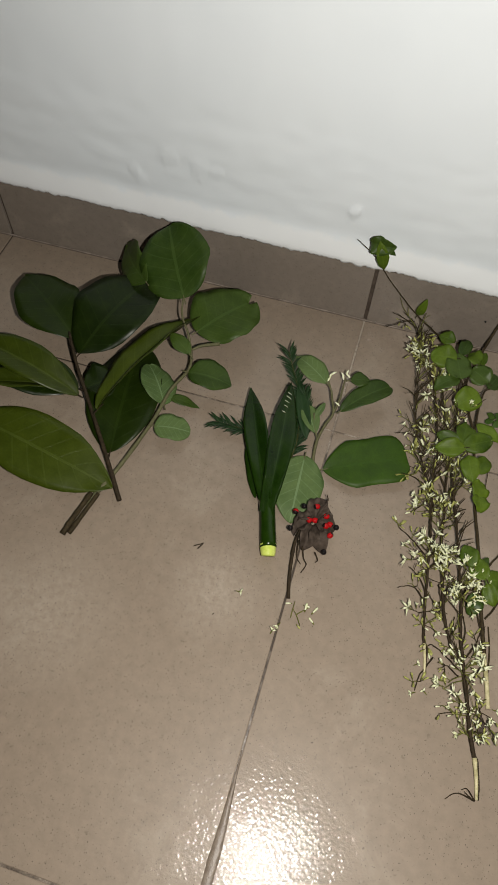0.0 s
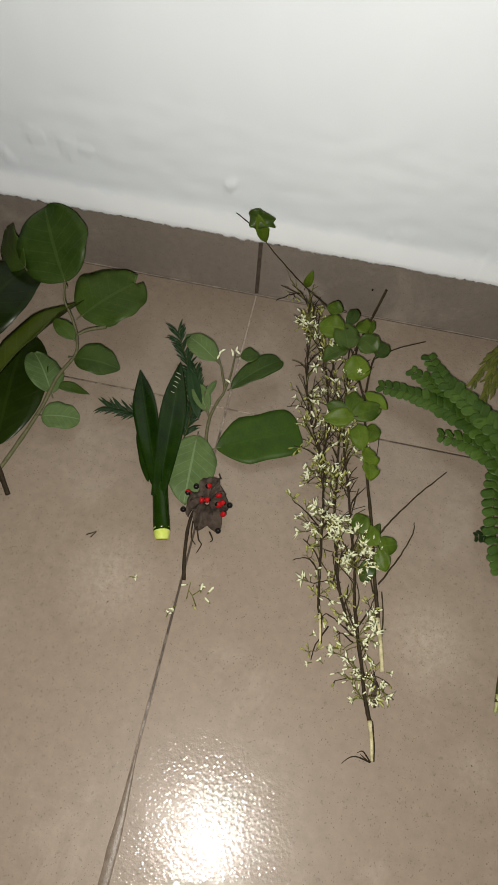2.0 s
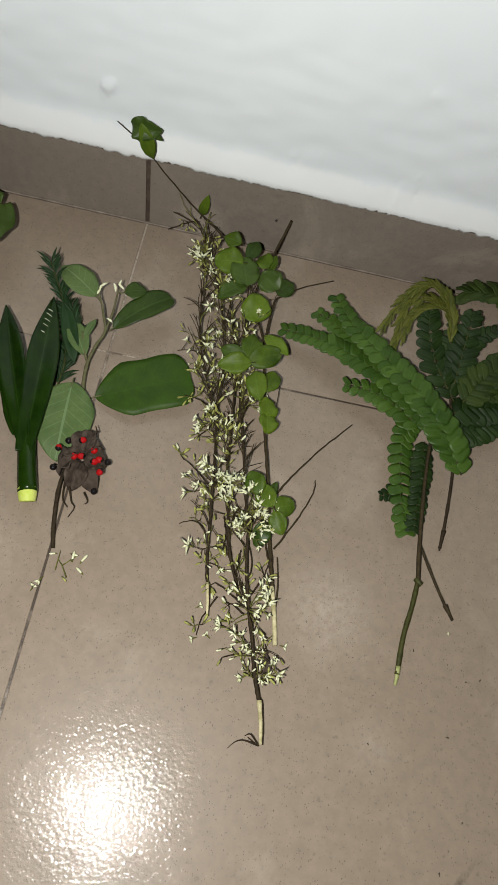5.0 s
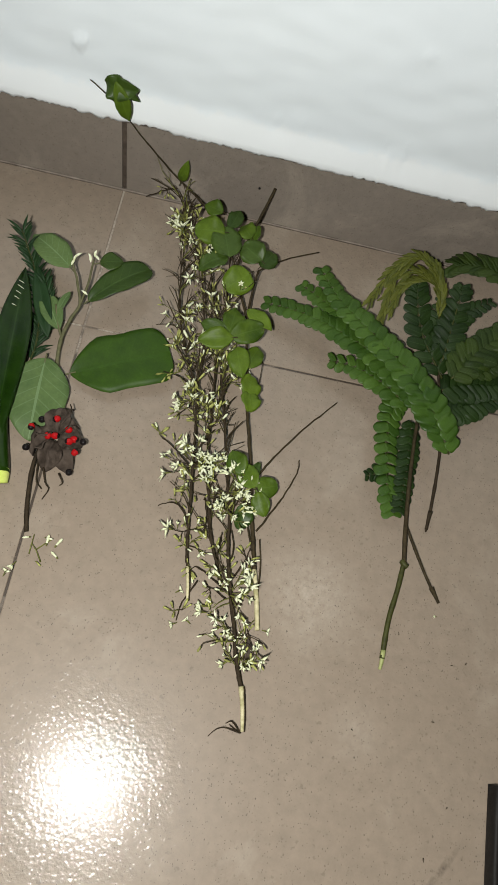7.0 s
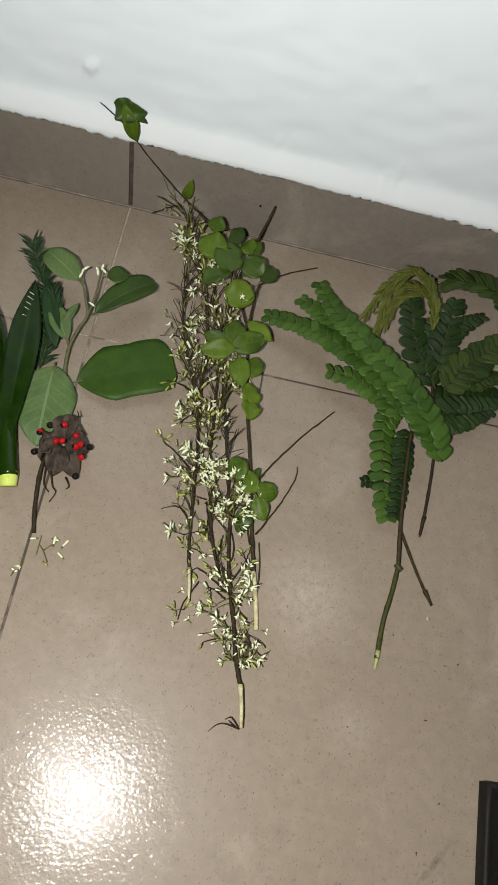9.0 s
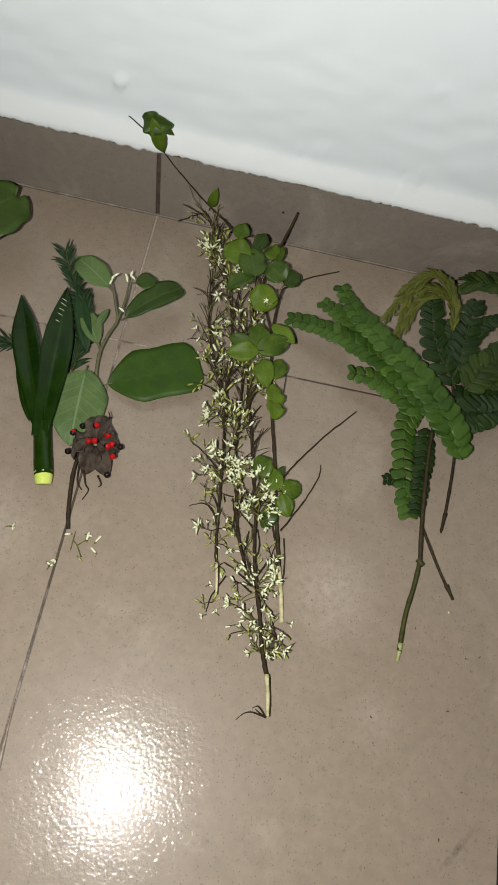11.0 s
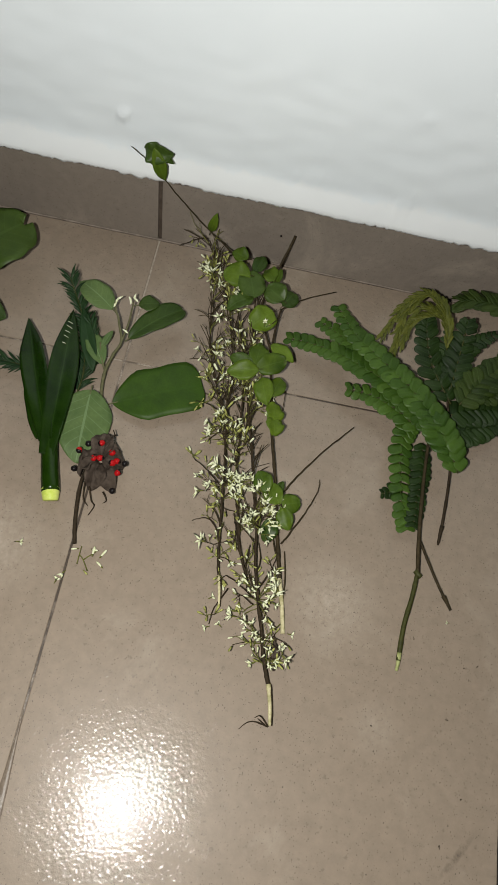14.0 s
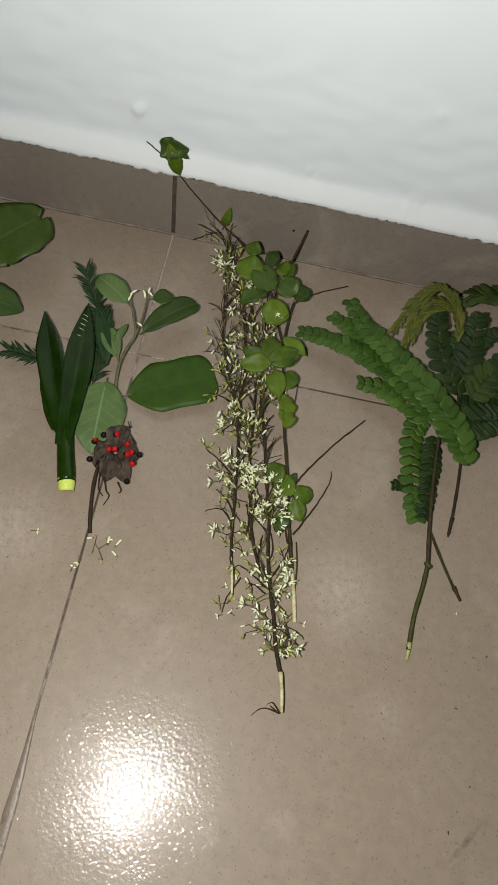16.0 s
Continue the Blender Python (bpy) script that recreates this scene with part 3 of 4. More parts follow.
def needle_sprig():
    b = thing("needle_sprig", "dark green feathery sprig tucked behind strap leaves", "plant cutting")
    rng = random.Random(5)
    kinds = [mesh_of("needle", leaf_bm(0.016, 0.0024, "lance", 0.2, 0.12, 0.02, rows=5, cols=2, seed=k), NEEDLE) for k in range(3)]
    for pts, n, spread in (([(-0.036, -0.213, 0.008), (-0.038, -0.179, 0.012), (-0.054, -0.143, 0.020), (-0.075, -0.108, 0.034)], 90, 1.0), ([(-0.037, -0.233, 0.006), (-0.036, -0.213, 0.008), (-0.039, -0.190, 0.012)], 40, 1.0),
                           ([(-0.088, -0.213, 0.008), (-0.109, -0.213, 0.009), (-0.131, -0.213, 0.010)], 44, 0.7), ([(-0.032, -0.212, 0.008), (-0.033, -0.179, 0.014), (-0.043, -0.149, 0.022)], 40, 0.5)):
        st = bmesh.new()
        line = tube(st, pts, 0.0011, 0.0006, 5, 8)
        twig = part("stem", st, GREEN_STEM, b)
        for k in range(n):
            f = 0.1 + 0.9 * k / n
            i = min(len(line) - 2, int(f * (len(line) - 1)))
            p = line[i].lerp(line[i + 1], f * (len(line) - 1) - i)
            d = (line[i + 1] - line[i]).normalized()
            side = d.cross(Vector((0, 0, 1))).normalized() * (1 if k % 2 else -1)
            tip = p + (d * rng.uniform(0.5, 1.1) + side * rng.uniform(0.5, 1.0) * spread + Vector((0, 0, rng.uniform(-0.1, 0.4)))).normalized()
            part("needle", kinds[k % 3], None, twig, m=aim(p, tip) @ Matrix.Scale(rng.uniform(0.8, 1.25), 4))
    leaf(b, *[(-0.026, -0.207, 0.014), (-0.055, -0.136, 0.026)], 0.016, NEEDLE, "lance", fold=0.4, curl=0.05)
    return b


needle_sprig()


def grey_sprig():
    b = thing("leafy_sprig", "grey-green sprig with oval leaves and small white buds", "plant cutting")
    st = bmesh.new()
    tube(st, [(-0.010, -0.237, 0.006), (-0.013, -0.224, 0.009), (-0.014, -0.204, 0.014), (-0.010, -0.184, 0.018), (-0.005, -0.169, 0.022), (-0.011, -0.152, 0.027), (-0.014, -0.144, 0.030)], 0.0020, 0.0012, 8, 5, 0.08)
    tube(st, [(-0.005, -0.169, 0.022), (-0.002, -0.150, 0.027), (-0.002, -0.133, 0.031), (-0.002, -0.124, 0.034)], 0.0014, 0.0008, 6, 4)
    tube(st, [(-0.013, -0.146, 0.028), (-0.019, -0.135, 0.032), (-0.021, -0.129, 0.034)], 0.0012, 0.0008, 6, 4)
    tube(st, [(-0.014, -0.204, 0.014), (-0.021, -0.190, 0.018), (-0.026, -0.175, 0.022)], 0.0012, 0.0008, 6, 4)
    part("stem", st, GREY_STEM, b)
    for base, tip, w, mat, opts in (
            (*[(-0.022, -0.229, 0.014), (-0.018, -0.308, 0.006)], 0.056, GREY_LEAF, {"kind": "ellipse", "curl": 0.04, "label": "pale underside leaf"}),
            (*[(0.001, -0.235, 0.006), (0.088, -0.195, 0.014)], 0.057, GLOSS_LEAF, {"kind": "paddle", "fold": 0.12, "curl": 0.03, "wave": 0.012, "roll": 6}),
            (*[(-0.021, -0.137, 0.031), (-0.066, -0.104, 0.030)], 0.030, GREY_LEAF, {"kind": "ellipse", "curl": 0.08}),
            (*[(0.002, -0.165, 0.024), (0.050, -0.113, 0.030)], 0.027, MID_LEAF, {"kind": "blunt", "fold": 0.35, "curl": 0.1}),
            (*[(0.004, -0.126, 0.033), (0.026, -0.118, 0.034)], 0.020, MID_LEAF, {"kind": "ellipse", "curl": 0.1}),
            (*[(-0.018, -0.198, 0.016), (-0.042, -0.160, 0.020)], 0.020, GREY_LEAF, {"kind": "ellipse", "fold": 0.4, "curl": 0.08}),
            (*[(-0.023, -0.181, 0.020), (-0.017, -0.158, 0.024)], 0.008, GREY_LEAF, {"kind": "ellipse", "fold": 0.4, "curl": 0.08})):
        leaf(b, base, tip, w, mat, stem=GREY_STEM, stalk=0.005, **opts)
    rng = random.Random(3)
    bud = leaf_bm(0.0075, 0.0022, "lance", 0.5, 0.1, 0, rows=5, cols=4, thick=0.001)
    bud = mesh_of("bud", bud, PETAL)
    for p in [(-0.004, -0.125, 0.034), (-0.002, -0.122, 0.036), (-0.004, -0.128, 0.034), (-0.020, -0.130, 0.034), (-0.021, -0.135, 0.033), (0.003, -0.123, 0.034), (0.000, -0.159, 0.025), (-0.019, -0.127, 0.036)]:
        a = rng.uniform(-1.2, 1.2)
        part("bud", bud, None, b, m=aim(p, Vector(p) + Vector((math.sin(a), math.cos(a), 0.3))))
    return b


grey_sprig()


def pod_cluster():
    b = thing("seed_pod_cluster", "dry brown open seed pods with red and black seeds", "seed pods")
    st = bmesh.new()
    tube(st, [(0.003, -0.388, 0.003), (-0.002, -0.367, 0.006), (-0.006, -0.334, 0.010), (-0.003, -0.313, 0.014), (0.005, -0.303, 0.016)], 0.0019, 0.0014, 8, 5, 0.12)
    for pts in ([(0.002, -0.330, 0.006), (0.007, -0.343, 0.004), (0.011, -0.348, 0.003), (0.008, -0.358, 0.003)], [(0.016, -0.333, 0.006), (0.021, -0.340, 0.004), (0.019, -0.343, 0.003)], [(-0.003, -0.326, 0.008), (-0.001, -0.342, 0.004), (0.005, -0.349, 0.003)], [(0.013, -0.284, 0.020), (0.015, -0.279, 0.024), (0.013, -0.275, 0.026)]):
        tube(st, pts, 0.0009, 0.0005, 5, 5)
    part("stem", st, BARK, b)
    rng = random.Random(11)
    for k, (base, tip, w) in enumerate(((*[(0.006, -0.306, 0.016), (-0.012, -0.321, 0.010)], 0.023), (*[(0.008, -0.303, 0.018), (0.003, -0.278, 0.022)], 0.022), (*[(0.009, -0.304, 0.018), (0.031, -0.306, 0.014)], 0.022), (*[(0.005, -0.306, 0.012), (0.004, -0.334, 0.005)], 0.021),
                                        (*[(0.009, -0.305, 0.012), (0.025, -0.332, 0.005)], 0.020), (*[(0.007, -0.305, 0.020), (-0.012, -0.306, 0.018)], 0.018), (*[(0.010, -0.302, 0.020), (0.024, -0.290, 0.018)], 0.018), (*[(0.008, -0.301, 0.020), (0.013, -0.275, 0.022)], 0.016))):
        leaf(b, base, tip, w, POD, "ellipse", name="pod", stem=BARK, fold=rng.uniform(0.8, 1.5), curl=rng.uniform(0.12, 0.3), wave=0.13, thick=0.001, roll=rng.uniform(-30, 30))
    body = bmesh.new()
    bmesh.ops.create_icosphere(body, subdivisions=2, radius=0.0031)
    for v in body.verts:
        v.co.y *= 1.2
    for f in body.faces:
        f.material_index = 1 if f.calc_center_median().y < -0.0014 else 0
    seed = mesh_of("seed", body, [RED, BLACK])
    for p in [(-0.014, -0.302, 0.023), (0.006, -0.293, 0.029), (0.002, -0.308, 0.025), (0.008, -0.307, 0.025), (0.018, -0.300, 0.027), (0.024, -0.306, 0.023), (0.020, -0.309, 0.023), (0.027, -0.316, 0.019)]:
        part("seed", seed, None, b, "glossy scarlet seed with a black eye", m=pose(*p, rng.uniform(-40, 40), rng.uniform(-40, 40), rng.uniform(0, 360)))
    dark = bmesh.new()
    bmesh.ops.create_icosphere(dark, subdivisions=2, radius=0.0031)
    dark = mesh_of("seed", dark, BLACK)
    for p in [(-0.007, -0.294, 0.024), (-0.015, -0.319, 0.016), (0.025, -0.332, 0.010), (0.031, -0.304, 0.016)]:
        part("seed", dark, None, b, "black seed", m=pose(*p, 0, 0, rng.uniform(0, 360)))
    return b


pod_cluster()


# ---- flowering stems ----
def flower_mesh(seed, petals=5, size=0.0065, spread=0.75):
    """A small starry flower: calyx tube and narrow petals that bend outward; it points to +Y."""
    rng = random.Random(seed)
    bm = bmesh.new()
    tube(bm, [(0, 0, 0), (0, size * 0.3, 0), (0, size * 0.6, 0)], size * 0.06, size * 0.12, 5, 2, mat=1)
    for k in range(petals):
        a = 2 * math.pi * k / petals + rng.uniform(-0.35, 0.35)
        s = spread * rng.uniform(0.5, 1.3)
        out = Vector((math.cos(a), 0, math.sin(a)))
        side = Vector((-math.sin(a), 0, math.cos(a))) * size * 0.115
        base = Vector((0, size * 0.52, 0))
        mid = base + out * size * 0.42 * s + Vector((0, size * 0.45, 0))
        tip = base + out * size * 1.15 * s + Vector((0, size * rng.uniform(0.35, 0.9), 0))
        v = [bm.verts.new(c) for c in (base - side * 0.5, base + side * 0.5, mid + side * 1.25, tip + side * 0.35, tip - side * 0.35, mid - side * 1.25, mid - out * size * 0.07 + Vector((0, size * 0.08, 0)))]
        for f in ((0, 1, 6), (1, 2, 6), (2, 3, 6), (3, 4, 6), (4, 5, 6), (5, 0, 6), (0, 5, 4, 3, 2, 1)):
            bm.faces.new([v[i] for i in f])
    return mesh_of("flower", bm, [PETAL, CALYX])


def bud_mesh(seed, size=0.006):
    """A closed, slightly bent bud on its calyx, blunt at the tip."""
    rng = random.Random(seed)
    bm = bmesh.new()
    tube(bm, [(0, 0, 0), (0, size * 0.3, 0)], size * 0.07, size * 0.13, 5, 2, mat=1)
    bend = size * rng.uniform(-0.16, 0.16)
    tube(bm, [(0, size * 0.28, 0), (bend * 0.4, size * 0.6, 0), (bend, size * 1.0, 0)], size * 0.11, size * 0.17, 6, 2, mat=0)
    tube(bm, [(bend, size * 0.99, 0), (bend * 1.2, size * 1.12, 0), (bend * 1.4, size * 1.22, 0)], size * 0.17, size * 0.07, 6, 2, mat=0)
    return mesh_of("bud", bm, [PETAL if seed % 2 else BUD, CALYX])


FLOWERS = [flower_mesh(k, 5 if k % 3 else 4, 0.0056 + 0.0005 * k, 0.3 + 0.09 * k) for k in range(6)]
BUDS = [bud_mesh(k, 0.0046 + 0.0005 * k) for k in range(6)]


def blossom(parent, line, n, reach, rng, lo=0.0, hi=1.0, lift=0.5, share=0.5, bare=False):
    """Slender side twigs that leave a stretch of a stem at a slant and fork; flowers and buds sit on short stalks."""
    clumps = [(j + rng.random()) / max(2, n // 7) for j in range(max(2, n // 7))]
    for k in range(n):
        twig = bmesh.new()
        at = (k + rng.random()) / n if bare else min(1, max(0, rng.choice(clumps) + rng.gauss(0, 0.035)))
        f = (lo + (hi - lo) * at) * (len(line) - 1)
        i = min(len(line) - 2, int(f))
        p = line[i].lerp(line[i + 1], f - i)
        d = (line[i + 1] - line[i]).normalized()
        a = rng.uniform(0, 2 * math.pi)
        side = d.cross(Vector((0, 0, 1))).normalized()
        out = side * math.cos(a) + Vector((0, 0, 1)) * abs(math.sin(a)) * lift
        way = (out * rng.uniform(0.5, 1.1) + d * (rng.uniform(0.5, 1.7) if bare else rng.uniform(-0.45, 1.1))).normalized()
        long = reach * rng.uniform(0.45, 1.25)
        bend = Vector((rng.uniform(-1, 1), rng.uniform(-1, 1), rng.uniform(-0.5, 0.5))) * 0.35
        pts = [p, p + (way + bend * 0.3) * long * 0.5, p + (way + bend).normalized() * long]
        for q in pts[1:]:
            q.z = max(q.z, 0.003)
        run = tube(twig, pts, 0.0007 if bare else 0.00048, 0.0004 if bare else 0.0003, 4, 3, 0.2, 0.0002, rng=rng)
        stalks = rng.choice((1, 1, 2)) if bare else rng.choice((2, 3, 3, 4, 5))
        for j in range(stalks):
            q = run[rng.randrange(len(run) // 3, len(run))] if bare or j else run[-1]
            go = (way * 0.6 + Vector((rng.uniform(-1, 1), rng.uniform(-1, 1), rng.uniform(-0.3, 0.7)))).normalized()
            end = q + go * (rng.uniform(0.25, 0.5) * long if bare else rng.uniform(0.0015, 0.0045))
            end.z = max(end.z, 0.0025)
            tube(twig, [q, q.lerp(end, 0.5) + Vector((0, 0, 0.0006)), end], 0.0004 if bare else 0.00028, 0.0003 if bare else 0.00024, 4, 2)
            if bare:
                continue
            me = rng.choice(FLOWERS) if rng.random() < share * 0.8 else rng.choice(BUDS[::2] if rng.random() > 0.25 + share else BUDS)
            part("flower" if me.name.startswith("flower") else "bud", me, None, parent, m=aim(end, end + go) @ pose(0, 0, 0, 0, rng.uniform(0, 360), 0) @ Matrix.Scale(rng.uniform(0.75, 1.2), 4))
        part("twig", twig, TWIG if rng.random() < (0.85 if bare else 0.45) else CALYX, parent)


def flowering_stem(pts, r0, r1, sets, seed, label, peel=None, sides=()):
    b = thing("flowering_branch", label, "branch", "bundle of flowering branches")
    rng = random.Random(seed)
    st = bmesh.new()
    line = tube(st, pts, r0 * 0.86, r1, 8, 8, 0.16, 0.0003, rng=rng)
    for s in sides:
        tube(st, s, 0.0008, 0.0004, 6, 5, 0.2, 0.0005, rng=rng)
    part("stem", st, BARK, b)
    if peel:
        pb = bmesh.new()
        tube(pb, peel, r0 * 0.62, r0 * 0.98, 8, 5, 0.1, rng=rng)
        end = part("peeled_end", pb, PEELED, b, "pale peeled stem end")
        rind = bmesh.new()
        tube(rind, [Vector(q) + Vector((r0 * 0.75, 0, r0 * 0.1)) for q in peel], r0 * 0.35, r0 * 0.6, 6, 5, 0.2, rng=rng)
        part("bark_strip", rind, BARK, end, "dark strip of bark left on the peeled end")
    for n, reach, lo, hi, share in sets:
        blossom(b, line, max(4, round(n * 0.40)), reach * 0.95, rng, lo, hi, 0.34, share)
    for lo, hi, n in ((0.42, 0.98, 30), (0.12, 0.42, 8)):
        blossom(b, line, n, 0.029, rng, lo, hi, 0.5, 0, True)
    for s in sides:
        blossom(b, curve_points(s, 5), 2, 0.006, rng, 0.2, 1.0, 0.5, 0.0)
    return b


flowering_stem([(0.141, -0.394, 0.005), (0.137, -0.373, 0.007), (0.134, -0.349, 0.010), (0.131, -0.323, 0.014), (0.127, -0.289, 0.018), (0.122, -0.251, 0.020), (0.118, -0.219, 0.022), (0.117, -0.185, 0.024), (0.105, -0.123, 0.028), (0.094, -0.088, 0.032), (0.080, -0.058, 0.036), (0.067, -0.035, 0.040), (0.055, -0.020, 0.044)], 0.0017, 0.0006,
               [(36, 0.020, 0.70, 0.97, 0.10), (44, 0.022, 0.60, 0.78, 0.30), (22, 0.018, 0.43, 0.60, 0.10), (42, 0.021, 0.27, 0.43, 0.9), (12, 0.012, 0.12, 0.27, 0.1), (16, 0.014, 0.0, 0.2, 0.3)], 21,
               "dark woody stem with clusters of small white flowers", [(0.146, -0.421, 0.004), (0.144, -0.407, 0.005), (0.141, -0.393, 0.006)],
               ([(0.120, -0.242, 0.020), (0.108, -0.215, 0.022), (0.096, -0.196, 0.022), (0.089, -0.186, 0.022)], [(0.117, -0.232, 0.020), (0.101, -0.220, 0.016), (0.085, -0.217, 0.014)], [(0.126, -0.306, 0.014), (0.109, -0.289, 0.010), (0.095, -0.280, 0.008)],
                [(0.132, -0.351, 0.009), (0.123, -0.341, 0.008), (0.115, -0.340, 0.006), (0.106, -0.344, 0.004)], [(0.120, -0.241, 0.018), (0.113, -0.249, 0.012), (0.106, -0.256, 0.008)], [(0.059, -0.022, 0.043), (0.046, -0.019, 0.034), (0.028, -0.026, 0.026)]))
flowering_stem([(0.170, -0.399, 0.005), (0.164, -0.384, 0.007), (0.155, -0.361, 0.009), (0.147, -0.325, 0.011), (0.140, -0.288, 0.013), (0.137, -0.252, 0.015), (0.133, -0.213, 0.018), (0.131, -0.179, 0.020), (0.118, -0.132, 0.024), (0.106, -0.090, 0.028), (0.092, -0.049, 0.034)], 0.0018, 0.0006,
               [(42, 0.022, 0.62, 0.84, 0.25), (18, 0.020, 0.42, 0.62, 0.10), (12, 0.016, 0.84, 1.0, 0.05), (22, 0.018, 0.24, 0.40, 0.7), (12, 0.012, 0.0, 0.24, 0.1)], 22, "slender dark stem with white flower clusters on tiles", None,
               ([(0.155, -0.361, 0.009), (0.148, -0.342, 0.008), (0.145, -0.330, 0.008)], [(0.164, -0.384, 0.007), (0.165, -0.367, 0.008), (0.165, -0.359, 0.008)], [(0.177, -0.408, 0.006), (0.162, -0.399, 0.007), (0.149, -0.392, 0.006), (0.143, -0.396, 0.005)], [(0.177, -0.414, 0.005), (0.166, -0.408, 0.006), (0.156, -0.407, 0.005)], [(0.152, -0.403, 0.004), (0.142, -0.423, 0.004), (0.140, -0.438, 0.003)]))
flowering_stem([(0.201, -0.482, 0.006), (0.194, -0.463, 0.008), (0.188, -0.439, 0.009), (0.179, -0.404, 0.010), (0.172, -0.372, 0.011), (0.168, -0.339, 0.013), (0.161, -0.311, 0.015), (0.151, -0.264, 0.018), (0.139, -0.213, 0.020), (0.133, -0.165, 0.022), (0.129, -0.115, 0.026), (0.125, -0.070, 0.030)], 0.0022, 0.0007,
               [(14, 0.018, 0.05, 0.13, 0.4), (40, 0.024, 0.13, 0.30, 0.6), (34, 0.020, 0.42, 0.58, 0.85), (30, 0.02, 0.68, 0.90, 0.25), (10, 0.016, 0.60, 0.68, 0.05)], 23,
               "woody stem with white flowers and a peeled lower end", [(0.207, -0.514, 0.004), (0.205, -0.499, 0.005), (0.201, -0.481, 0.006)],
               ([(0.194, -0.463, 0.007), (0.201, -0.456, 0.006), (0.202, -0.443, 0.006), (0.199, -0.436, 0.006)], [(0.179, -0.399, 0.010), (0.189, -0.379, 0.007), (0.192, -0.367, 0.006)]))
flowering_stem([(0.126, -0.255, 0.016), (0.118, -0.230, 0.017), (0.107, -0.206, 0.018), (0.096, -0.181, 0.020), (0.087, -0.147, 0.023), (0.081, -0.112, 0.027), (0.078, -0.076, 0.032), (0.069, -0.041, 0.038)], 0.0012, 0.0005,
               [(40, 0.019, 0.25, 0.75, 0.3), (10, 0.014, 0.0, 0.3, 0.05)], 24, "thin twiggy stem with pale buds and white flowers")
root = bmesh.new()
for s in ([(0.206, -0.515, 0.002), (0.194, -0.513, 0.003), (0.187, -0.515, 0.002), (0.181, -0.521, 0.002)], [(0.206, -0.515, 0.003), (0.198, -0.508, 0.006), (0.193, -0.510, 0.005)], [(0.203, -0.514, 0.002), (0.196, -0.510, 0.003)]):
    tube(root, s, 0.0008, 0.0003, 5, 5, 0.1)
roots = part("root_fragment", root, BARK)
tagged(roots, "thin dark bits of root beside a stem end", "plant debris")


